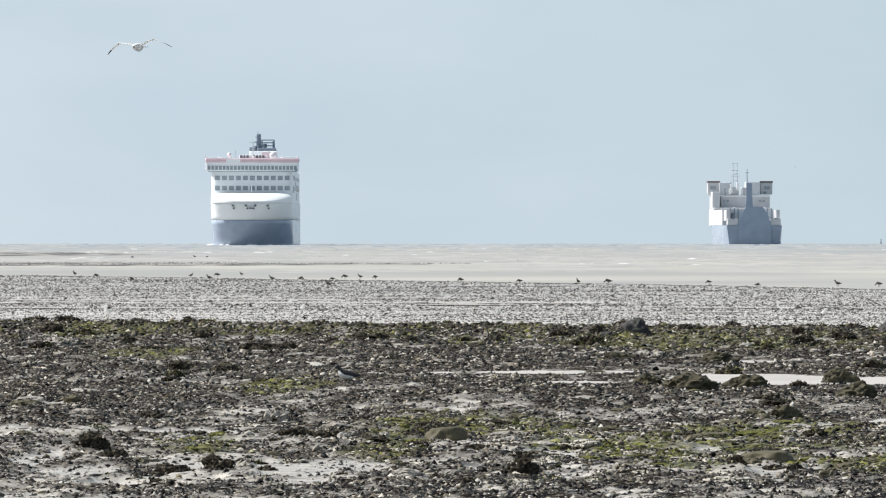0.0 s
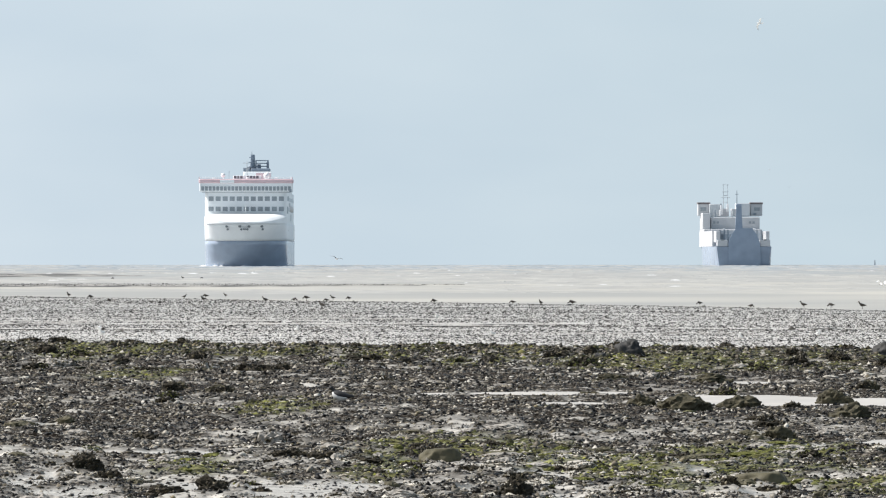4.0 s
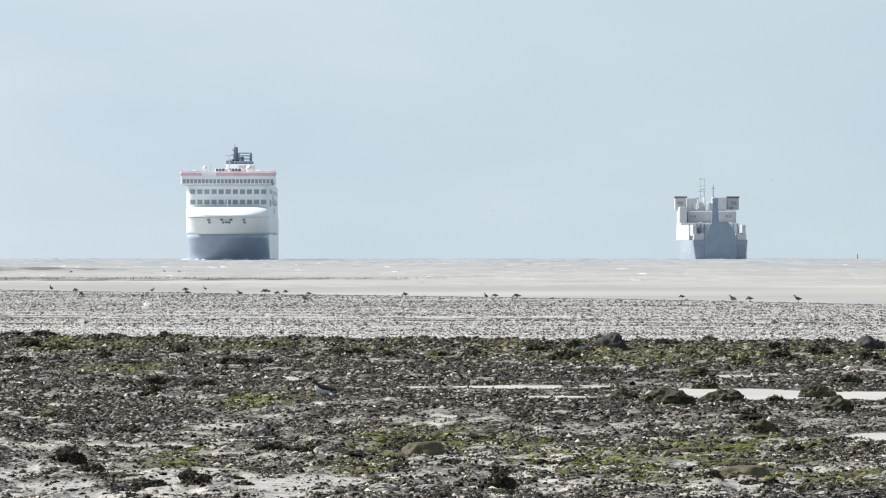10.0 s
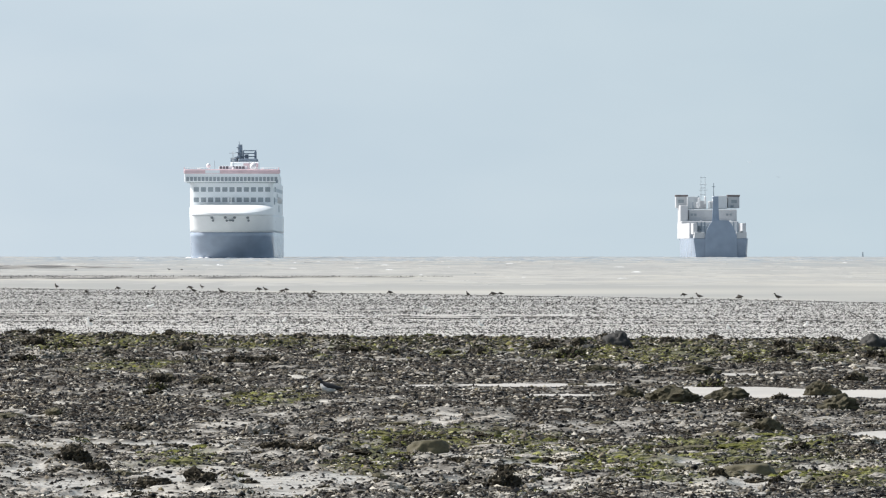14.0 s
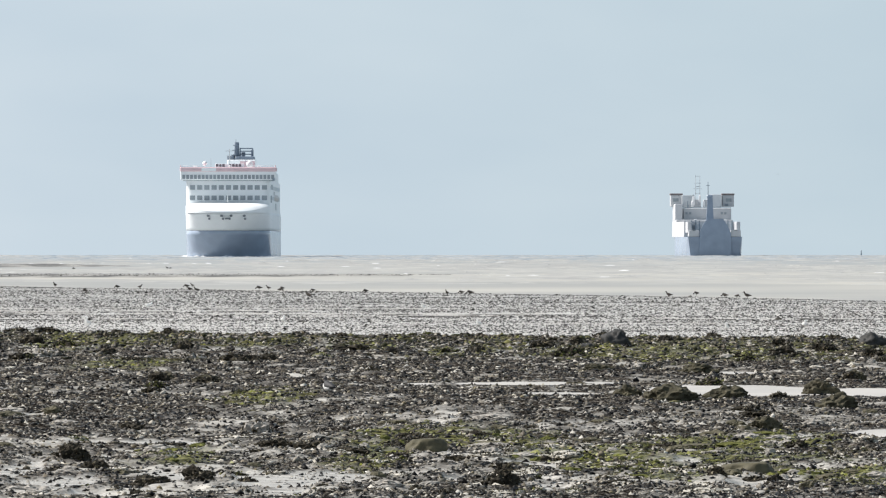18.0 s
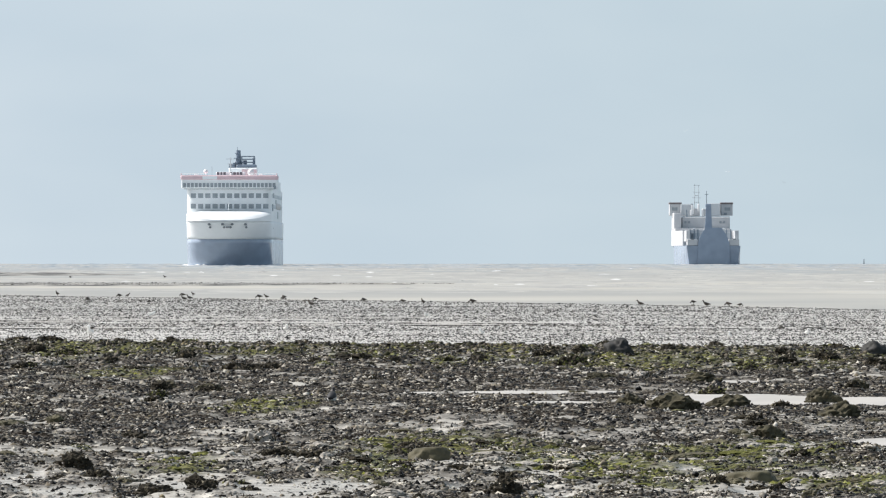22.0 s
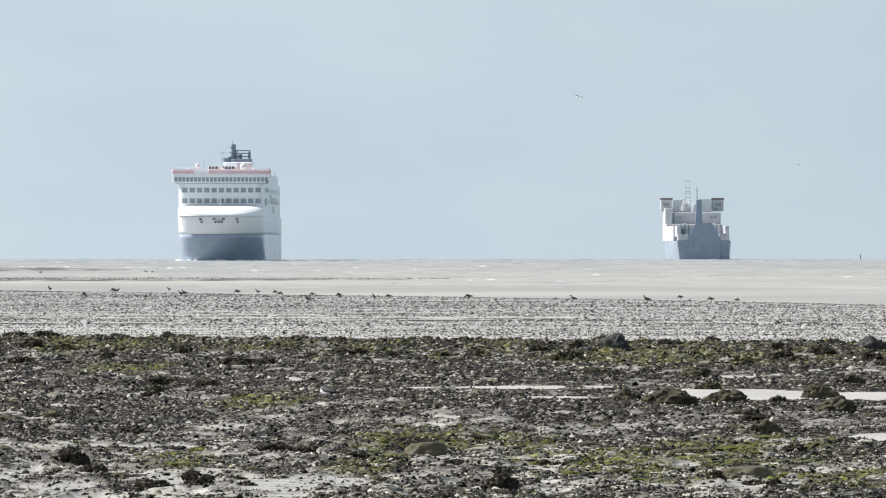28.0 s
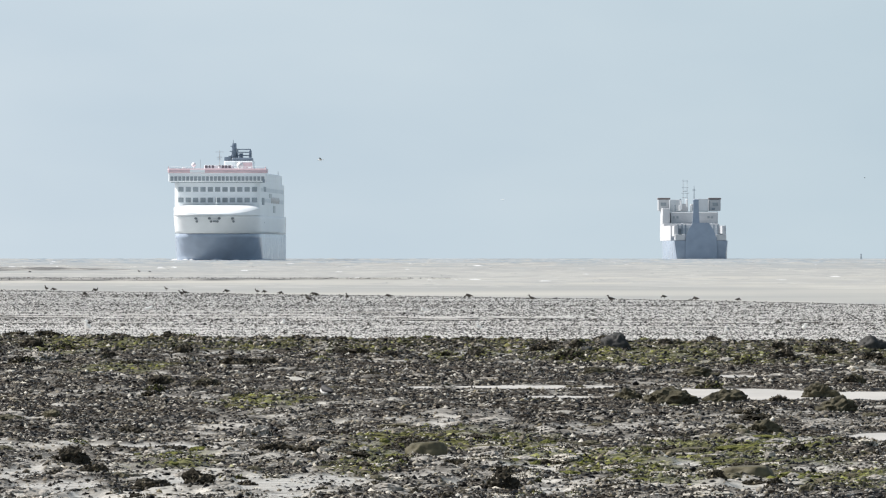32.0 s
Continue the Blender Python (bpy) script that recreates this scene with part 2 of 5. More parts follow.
def beach_material():
    """Mud, shell grit and algae over the whole shore, told apart by the mesh's cover attribute."""
    m = bpy.data.materials.new("wet_mud_and_shell")
    m.use_nodes = True
    n, l = m.node_tree.nodes, m.node_tree.links
    b = n["Principled BSDF"]
    tc = n.new("ShaderNodeTexCoord")
    cov = n.new("ShaderNodeAttribute")
    cov.attribute_name = "cover"
    split = n.new("ShaderNodeSeparateColor")
    l.new(cov.outputs["Color"], split.inputs["Color"])

    def ramped(scale, c0, c1, p0=0.35, p1=0.65):
        t = n.new("ShaderNodeTexNoise")
        t.inputs["Scale"].default_value, t.inputs["Detail"].default_value, t.inputs["Roughness"].default_value = scale, 6.0, 0.65
        l.new(tc.outputs["Object"], t.inputs["Vector"])
        r = n.new("ShaderNodeValToRGB")
        r.color_ramp.elements[0].position, r.color_ramp.elements[0].color = p0, (*c0, 1)
        r.color_ramp.elements[1].position, r.color_ramp.elements[1].color = p1, (*c1, 1)
        l.new(t.outputs["Fac"], r.inputs["Fac"])
        return r.outputs["Color"], t.outputs["Fac"]

    def mixed(fac, a, c):
        x = n.new("ShaderNodeMix")
        x.data_type = "RGBA"
        l.new(fac, x.inputs["Factor"])
        l.new(a, x.inputs["A"])
        l.new(c, x.inputs["B"])
        return x.outputs["Result"]

    mud, mud_f = ramped(3.2, (0.22, 0.205, 0.18), (0.49, 0.469, 0.425), 0.36, 0.6)
    shell, shell_f = ramped(14.0, (0.014, 0.012, 0.010), (0.27, 0.245, 0.215), 0.5, 0.68)
    algae, _ = ramped(11.0, (0.022, 0.023, 0.010), (0.19, 0.186, 0.085), 0.42, 0.62)
    silt, _ = ramped(2.4, (0.43, 0.405, 0.37), (0.62, 0.588, 0.54))
    mud = mixed(cov.outputs["Alpha"], mud, silt)
    colour = mixed(split.outputs["Red"], mud, shell)
    colour = mixed(split.outputs["Green"], colour, algae)
    l.new(colour, b.inputs["Base Color"])
    rough = n.new("ShaderNodeMapRange")
    rough.inputs["To Min"].default_value, rough.inputs["To Max"].default_value = 0.65, 0.24
    l.new(split.outputs["Blue"], rough.inputs["Value"])
    l.new(rough.outputs["Result"], b.inputs["Roughness"])
    gloss = n.new("ShaderNodeMapRange")
    gloss.inputs["To Min"].default_value, gloss.inputs["To Max"].default_value = 0.0, 0.5
    l.new(split.outputs["Blue"], gloss.inputs["Value"])
    l.new(gloss.outputs["Result"], b.inputs["Specular IOR Level"])
    bp = n.new("ShaderNodeBump")
    bp.inputs["Distance"].default_value = 0.03
    bp.inputs["Strength"].default_value = 0.8
    l.new(shell_f, bp.inputs["Height"])
    l.new(bp.outputs["Normal"], b.inputs["Normal"])
    return m


def water_material(name, body, deep, rough, ripple, scale, spec=0.5, offing=None):
    """Turbid water: a silty body under a rippled gloss."""
    m = bpy.data.materials.new(name)
    m.use_nodes = True
    n, l = m.node_tree.nodes, m.node_tree.links
    b = n["Principled BSDF"]
    tc = n.new("ShaderNodeTexCoord")
    mp = n.new("ShaderNodeMapping")
    mp.inputs["Scale"].default_value = scale
    l.new(tc.outputs["Object"], mp.inputs["Vector"])
    t = n.new("ShaderNodeTexNoise")
    t.inputs["Scale"].default_value, t.inputs["Detail"].default_value = 1.0, 4.0
    l.new(mp.outputs["Vector"], t.inputs["Vector"])
    r = n.new("ShaderNodeValToRGB")
    r.color_ramp.elements[0].position, r.color_ramp.elements[0].color = 0.4, (*deep, 1)
    r.color_ramp.elements[1].position, r.color_ramp.elements[1].color = 0.62, (*body, 1)
    l.new(t.outputs["Fac"], r.inputs["Fac"])
    hue = r.outputs["Color"]
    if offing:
        # the water grows bluer and darker with distance offshore
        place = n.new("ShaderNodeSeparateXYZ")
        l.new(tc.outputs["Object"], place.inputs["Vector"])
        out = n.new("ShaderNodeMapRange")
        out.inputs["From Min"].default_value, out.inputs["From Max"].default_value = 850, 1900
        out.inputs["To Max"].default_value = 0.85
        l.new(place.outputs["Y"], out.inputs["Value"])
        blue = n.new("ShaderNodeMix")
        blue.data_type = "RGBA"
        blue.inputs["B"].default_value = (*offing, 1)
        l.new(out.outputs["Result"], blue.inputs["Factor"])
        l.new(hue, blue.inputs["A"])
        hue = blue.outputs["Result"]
    l.new(hue, b.inputs["Base Color"])
    b.inputs["Roughness"].default_value = rough
    b.inputs["IOR"].default_value = 1.33
    b.inputs["Specular IOR Level"].default_value = spec
    if ripple:
        w = n.new("ShaderNodeTexNoise")
        w.inputs["Scale"].default_value, w.inputs["Detail"].default_value = 3.0, 3.0
        l.new(mp.outputs["Vector"], w.inputs["Vector"])
        bp = n.new("ShaderNodeBump")
        bp.inputs["Distance"].default_value = ripple
        l.new(w.outputs["Fac"], bp.inputs["Height"])
        l.new(bp.outputs["Normal"], b.inputs["Normal"])
    return m


BEACH = beach_material()
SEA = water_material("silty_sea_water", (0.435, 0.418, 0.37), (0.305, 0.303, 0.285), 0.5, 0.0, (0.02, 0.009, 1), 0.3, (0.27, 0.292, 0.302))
CHOP = material("wave_face", (0.41, 0.403, 0.37), 0.5, 0.0, 0.6, islands=True, second=(0.32, 0.315, 0.30), spec=0.3)
# bluer than the near crests; for the far sheets only
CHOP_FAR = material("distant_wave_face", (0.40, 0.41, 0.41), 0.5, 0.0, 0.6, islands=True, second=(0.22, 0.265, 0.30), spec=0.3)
# pale body is silt and, in part, the sky's reflection painted in
POOL = water_material("shallow_pool_water", (0.46, 0.435, 0.40), (0.40, 0.38, 0.35), 0.5, 0.0, (0.6, 0.25, 1))


# ---- building helpers ----
def part(name, bm, mat, parent, label="", smooth=False):
    """Links a bmesh as one mesh under a thing or a part."""
    me = bpy.data.meshes.new(name)
    bmesh.ops.recalc_face_normals(bm, faces=bm.faces)
    bm.to_mesh(me)
    bm.free()
    me.materials.append(mat)
    if smooth:
        me.shade_smooth()
    ob = new(name, me)
    if parent is not None:
        ob.parent = parent
    if label:
        tagged(ob, label)
    return ob


def mesh_of(name, verts, faces, mat, smooth=False):
    me = bpy.data.meshes.new(name)
    me.from_pydata(verts, [], faces)
    me.materials.append(mat)
    if smooth:
        me.shade_smooth()
    return new(name, me)


def box(cx, cy, cz, sx, sy, sz, bm=None, bevel=0.0):
    """A box about a centre, its edges eased by bevel."""
    bm = bm or bmesh.new()
    got = bmesh.ops.create_cube(bm, size=1.0)
    bmesh.ops.transform(bm, matrix=Matrix.Translation((cx, cy, cz)) @ Matrix.Diagonal((sx, sy, sz, 1)), verts=got["verts"])
    if bevel:
        edges = list({e for v in got["verts"] for e in v.link_edges})
        bmesh.ops.bevel(bm, geom=edges, offset=bevel, segments=1, affect="EDGES")
    return bm


def rod(p, q, r, bm=None, r2=None, seg=8):
    """A round bar from p to q."""
    bm = bm or bmesh.new()
    p, q = Vector(p), Vector(q)
    turn = (q - p).to_track_quat("Z", "Y").to_matrix().to_4x4()
    bmesh.ops.create_cone(bm, cap_ends=True, segments=seg, radius1=r, radius2=r if r2 is None else r2, depth=(q - p).length,
                          matrix=Matrix.Translation((p + q) / 2) @ turn)
    return bm


def ball(c, r, bm=None, sub=2, scale=(1, 1, 1)):
    bm = bm or bmesh.new()
    bmesh.ops.create_icosphere(bm, subdivisions=sub, radius=r, matrix=Matrix.Translation(c) @ Matrix.Diagonal((*scale, 1)))
    return bm


def lofted(rings, bm=None, closed=True, caps=True):
    """A skin over rings of equal length."""
    bm = bm or bmesh.new()
    vs = [[bm.verts.new(p) for p in ring] for ring in rings]
    n = len(rings[0])
    for a, b in zip(vs, vs[1:]):
        for i in range(n if closed else n - 1):
            j = (i + 1) % n
            bm.faces.new((a[i], a[j], b[j], b[i]))
    if caps:
        bm.faces.new(vs[0])
        bm.faces.new(list(reversed(vs[-1])))
    return bm


def lattice(x, y, seed):
    """Smooth noise over the plan, about -1 to 1."""
    x, y = np.asarray(x, float), np.asarray(y, float)
    xi, yi = np.floor(x).astype(np.int64), np.floor(y).astype(np.int64)
    fx, fy = x - xi, y - yi
    fx, fy = fx * fx * (3 - 2 * fx), fy * fy * (3 - 2 * fy)

    def h(i, j):
        v = (i * 374761393 + j * 668265263 + seed * 1442695041) & 0x7FFFFFFF
        v = ((v ^ (v >> 13)) * 1274126177) & 0x7FFFFFFF
        return ((v ^ (v >> 16)) & 0xFFFF) / 32767.5 - 1
    return (h(xi, yi) * (1 - fx) + h(xi + 1, yi) * fx) * (1 - fy) + (h(xi, yi + 1) * (1 - fx) + h(xi + 1, yi + 1) * fx) * fy


def empty(name, m, label, category, group=""):
    ob = new(name)
    ob.matrix_basis = m
    return tagged(ob, label, category, group)


# ---- the shore ----
SEA_Z = -0.05
LENS = 784 / math.tan(radians(2.5))


def shore_y(x):
    """How far out the waterline lies."""
    return 492 - 3.4 * x - 0.07 * np.clip(x - 1, 0, 18) ** 2 + 5 * lattice(x * 0.13, 0.0 * x, 5) + 2 * lattice(x * 0.6, 0.0 * x, 6)


# pools in the rock field: centre x, centre y, half-length, half-depth, how deep, open water 1
HOLLOWS = [
    (1.46, 153.16, 1.22, 1.63, 0.09, 1),
    (4.21, 145.87, 1.12, 5.03, 0.1, 1),
    (6.17, 143.74, 0.84, 3.45, 0.1, 1),
    (1.51, 142.0, 0.55, 1.2, 0.09, 1),
    (4.76, 166.6, 0.38, 1.45, 0.08, 1),
    (-0.35, 152.4, 0.2, 1.0, 0.07, 1),
    (4.90, 111.24, 0.40, 2.41, 0.09, 1),
]
# bare wet mud between the shell beds: bearing, dip, half-width, half-height, in units of the lens
MUD_LEFT = ((-557, 336, 190, 6), (-590, 359, 42, 4), (-754, 384, 40, 13), (-690, 408, 105, 9), (-472, 396, 85, 10), (-729, 307, 32, 3), (-542, 313, 28, 4),
            (-735, 286, 30, 4), (-625, 326, 30, 2), (-275, 402, 130, 16), (-105, 395, 80, 6), (-640, 428, 60, 7), (-300, 424, 60, 7))
MUD_RIGHT = ((-37, 305, 55, 5), (28, 403, 45, 6), (163, 375, 52, 8), (190, 416, 40, 8), (88, 300, 28, 3), (278, 302, 115, 3), (43, 293, 32, 3), (638, 323, 28, 5),
             (538, 412, 38, 13), (433, 368, 24, 5))
MUD_FAR = ((-412, 172, 26, 4), (-342, 172, 36, 3), (-40, 173, 18, 3), (-84, 178, 16, 3), (28, 172, 16, 3), (113, 175, 32, 3), (-127, 190, 8, 2), (138, 193, 26, 2),
           (-512, 195, 18, 2), (-690, 176, 30, 3), (340, 172, 30, 2), (610, 176, 40, 2))
for b, e, w, h in tuple((b, e, w, 1.15 * h) for b, e, w, h in MUD_LEFT) + MUD_RIGHT + MUD_FAR:
    far = EYE * LENS / (e + 3)
    HOLLOWS.append((b * far / LENS, far, w * far / LENS, h * far * far / (EYE * LENS), 0.035, 0))
# patches of green algae: centre x, centre y, half-length, half-depth
GREENS = [
    (-2.45, 140.12, 0.70, 9.52),
    (-5.60, 180.02, 1.05, 9.00),
    (4.65, 200.63, 3.35, 21.06),
    (-7.43, 226.45, 1.70, 21.23),
    (1.60, 97.35, 0.85, 6.4),
    (2.80, 98.56, 0.95, 5.6),
    (0.22, 108.31, 1.15, 6.6),
    (-2.55, 98.56, 0.55, 4.05),
    (-0.26, 106.56, 0.53, 3.95),
    (0.95, 96.0, 0.50, 4.6),
    (2.60, 104.2, 0.60, 6.2),
    (3.64, 106.0, 0.80, 5.6),
    (-2.86, 139.41, 0.27, 5.40),
    (0.74, 200.13, 0.33, 11.12),
    (1.88, 90.6, 0.50, 3.6),
    (3.50, 90.01, 0.55, 5.0),
    (-0.04, 200.13, 0.45, 11.12),
    (-8.32, 228.54, 0.89, 10.88),
    (-0.74, 99.64, 0.39, 7.56),
    (4.35, 192.39, 0.64, 12.83),
    (8.93, 206.74, 0.69, 17.72),
    (-3.9, 219.0, 1.3, 11.0),
    (-1.7, 212.0, 0.9, 9.0),
]


def field_edge(x):
    """Where the rock field gives way to the open flat."""
    return 233 - 0.85 * x + 2.0 * lattice(x * 0.35, 0.0 * x, 9) + 1.2 * lattice(x * 1.3, 0.0 * x, 10)


def hollow(x, y):
    """How deep the hollows are, and how much of it is wet mud."""
    deep, wet = np.zeros_like(x), np.zeros_like(x)
    jx, jy = lattice(x * 0.9, y * 0.25, 31), lattice(x * 2.6, y * 0.7, 32)
    jz = lattice(x * 4.3, y * 1.2, 33) + 0.6 * lattice(x * 9.5, y * 2.6, 34)
    for cx, cy, rx, ry, d, water in HOLLOWS:
        near = np.where(y < cy, ry * (1.3 if water else 1.0), ry)
        r = np.sqrt(((x - cx) / rx) ** 2 + ((y - cy) / near) ** 2) + (0.28 * jx + 0.22 * jy) * (0.45 if water else 0.6) + (0.0 if water else 0.3) * jz
        k = np.clip((1.12 - r) / 0.35, 0, 1)
        deep = np.maximum(deep, k * d)
        wet = np.maximum(wet, k)
    return deep, wet


def calm(x, y):
    """How level the mud lies about the open pools."""
    k = np.zeros_like(x)
    for cx, cy, rx, ry, d, water in HOLLOWS:
        if water:
            k = np.maximum(k, np.clip(1.5 - np.sqrt(((x - cx) / (1.2 * rx)) ** 2 + ((y - cy + 1.3 * ry) / (2.6 * ry)) ** 2), 0, 1))
    return k


def height(x, y):
    """The shore's height."""
    rockfield = np.clip((field_edge(x) - y) / 4.0, 0, 1)
    deep, wet = hollow(x, y)
    rough = (0.012 * lattice(x * 0.55, y * 0.2, 11) + 0.034 * lattice(x * 1.5, y * 0.5, 12) + 0.034 * lattice(x * 4.2, y * 1.4, 13)
             + 0.016 * lattice(x * 11.0, y * 3.2, 14))
    ridge = 0.05 * np.exp(-((y - field_edge(x) + 5) / 7.0) ** 2)
    level = calm(x, y)
    z = rockfield * (rough * (1 - 0.85 * wet) * (1 - 0.75 * level) + ridge + 0.012 * (1 - level) - deep)
    flat = 0.012 * lattice(x * 0.25, y * 0.08, 15) + 0.006 * lattice(x * 1.1, y * 0.4, 16)
    z = z + (1 - rockfield) * (flat - 0.012)
    out = np.clip((y - shore_y(x) + 14) / 60.0, 0, 3)
    return z - 0.24 * out


def cover(x, y):
    """Shell, algae and wetness over the plan."""
    rockfield = np.clip((field_edge(x) - y) / 3.0, 0, 1)
    deep, wet = hollow(x, y)
    yy = np.where(y < 72, 72 + (y - 72) * 2.2, y)
    shell = np.clip(0.55 + 0.75 * np.clip((y - 96) / 38, 0, 1) + 0.75 * lattice(x * 0.8, yy * 0.25, 21) + 0.15 * np.clip((106 - y) / 10, 0, 1) * np.clip(0.5 + x, 0, 1) + 0.75 * lattice(x * 3.0, yy * 1.1, 22) + 0.35 * lattice(x * 7.0, yy * 2.4, 27), 0, 1) * (1 - wet) * rockfield
    green = np.zeros_like(x)
    j = 0.35 * lattice(x * 1.4, y * 0.4, 23) + 0.3 * lattice(x * 5.0, y * 1.7, 24)
    for cx, cy, rx, ry in GREENS:
        r = np.sqrt(((x - cx) / rx) ** 2 + ((y - cy) / ry) ** 2)
        green = np.maximum(green, np.clip((1.05 - r + j) / 0.5, 0, 1))
    green = np.maximum(green, 0.8 * np.exp(-((y - field_edge(x) + 9) / 9.0) ** 2) * np.clip(0.3 + 1.2 * lattice(x * 0.9, y * 0.3, 25), 0, 1))
    green = green * (1 - wet) * rockfield * (1 - 0.12 * np.clip((y - 160) / 30, 0, 1))
    moist = np.clip(0.35 * wet + 0.2 * (1 - shell) * rockfield + (1 - rockfield) * 0.75, 0, 1)
    return shell, green, moist


def shore():
    """One sheet from far behind the tripod to under the sea, finest where the rocks lie."""
    ys = [-4000, -2000, -900, -400, -200, -120, -80] + [-60 + 1.5 * i for i in range(89)]
    y = 73.0
    while y < 252:
        ys.append(y)
        y *= 1.0015
    while y < 640:
        ys.append(y)
        y *= 1.004
    ys += [660, 700, 780]
    wide = [1.25 * 1.13 ** i for i in range(30)] + [60, 90, 200, 600]
    us = [-u for u in reversed(wide)] + list(np.linspace(-1.2, 1.2, 310)) + wide
    ys, us = np.array(ys), np.array(us)
    half = 0.0445 * np.maximum(np.abs(ys), 70)
    X = us[None, :] * half[:, None]
    Y = np.repeat(ys[:, None], len(us), 1)
    Z = height(X, Y)
    Z = np.where((Y < 72) | (np.abs(us)[None, :] > 1.25), np.where(Y < 300, Z * np.clip(1 - np.abs(X) / 120, 0, 0.6), Z), Z)
    r, c = X.shape
    idx = np.arange(r * c).reshape(r, c)
    quads = np.stack([idx[:-1, :-1], idx[:-1, 1:], idx[1:, 1:], idx[1:, :-1]], -1).reshape(-1, 4)
    me = bpy.data.meshes.new("ground")
    me.vertices.add(r * c)
    me.vertices.foreach_set("co", np.stack([X, Y, Z], -1).ravel())
    me.loops.add(quads.size)
    me.loops.foreach_set("vertex_index", quads.ravel().astype(np.int32))
    me.polygons.add(len(quads))
    me.polygons.foreach_set("loop_start", np.arange(0, quads.size, 4, dtype=np.int32))
    me.update(calc_edges=True)
    s, g, w = cover(X, Y)
    att = me.attributes.new("cover", "FLOAT_COLOR", "POINT")
    att.data.foreach_set("color", np.stack([s, g, w, np.clip((Y - field_edge(X)) / 3, 0, 1) * (1 - 0.75 * np.clip((Y - 300) / 120, 0, 1))], -1).ravel())
    me.materials.append(BEACH)
    me.shade_smooth()
    tagged(new("ground", me), "grey-brown tidal mudflat with shell beds and wet hollows", "mudflat", kind="structure")


def sea():
    """One sheet of silty water with a low chop, out to the horizon."""
    ys = [300.0]
    while ys[-1] < 4380:
        ys.append(ys[-1] + max(2.0, ys[-1] * 0.0036))
    us = [-60, -25, -10, -5, -2.5, -1.6] + list(np.linspace(-1.25, 1.25, 150)) + [1.6, 2.5, 5, 10, 25, 60]
    ys, us = np.array(ys), np.array(us)
    X = us[None, :] * (0.0445 * ys[:, None])
    Y = np.repeat(ys[:, None], len(us), 1)
    far = np.clip((Y - 500) / 1800, 0.1, 1)
    Z = SEA_Z + far * (0.16 * lattice(X * 0.035, Y * 0.02, 41) + 0.10 * lattice(X * 0.11, Y * 0.06, 42)) * np.clip((Y - 900) / 900, 0.03, 1)
    r, c = X.shape
    idx = np.arange(r * c).reshape(r, c)
    quads = np.stack([idx[:-1, :-1], idx[:-1, 1:], idx[1:, 1:], idx[1:, :-1]], -1).reshape(-1, 4)
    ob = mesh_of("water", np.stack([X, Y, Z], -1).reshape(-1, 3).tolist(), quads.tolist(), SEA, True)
    tagged(ob, "pale silty sea with a low chop", "sea", kind="structure")


def sandbar(x0, x1, y0, y1, rise, seed):
    """A low bank that the tide has left bare; it tapers to a tongue at x1."""
    nx, ny = 160, 24
    verts, faces = [], []
    for j in range(ny):
        for i in range(nx):
            u, v = i / (nx - 1), j / (ny - 1)
            w = (1 - u ** 3) ** 0.6 + 0.02
            x = x0 + (x1 - x0) * u
            y = (y0 + y1) / 2 + (v - 0.5) * (y1 - y0) * w + 12 * float(lattice(u * 7, 0, seed))
            z = SEA_Z - 0.05 + (rise + 0.05) * math.sin(math.pi * v) ** 0.5 * min(1, w * 1.5) * (0.8 + 0.3 * float(lattice(u * 40, v * 3, seed + 1)))
            verts.append((x, y, z))
    for j in range(ny - 1):
        for i in range(nx - 1):
            k = j * nx + i
            faces.append((k, k + 1, k + nx + 1, k + nx))
    ob = mesh_of("sandbar", verts, faces, BEACH, True)
    att = ob.data.attributes.new("cover", "FLOAT_COLOR", "POINT")
    cols = np.array([[min(1, max(0, 0.5 + 0.6 * float(lattice(x * 0.6, y * 0.1, seed + 2)))), 0, 0.4, 0] for x, y, _ in verts])
    att.data.foreach_set("color", cols.ravel())
    return tagged(ob, "low dark sandbar bared by the tide", "sandbar", kind="structure")


def bar_casts():
    """Stones and casts on the nearer sandbar."""
    rng = np.random.default_rng(131)
    u = rng.random(2400)
    x = -45 + 45.5 * u ** 1.15
    y = 830 + rng.uniform(-44, 44, len(x)) * np.maximum(0.05, 1 - u ** 3)
    lumps("bar_casts", x, y, 0.019 * rng.lognormal(0, 0.4, len(x)), SPECK, "dark stones on the bared sandbar", 0.7, 0.3, 132, kinds=8, sub=0, level=SEA_Z + 0.08)


CHOPS = []


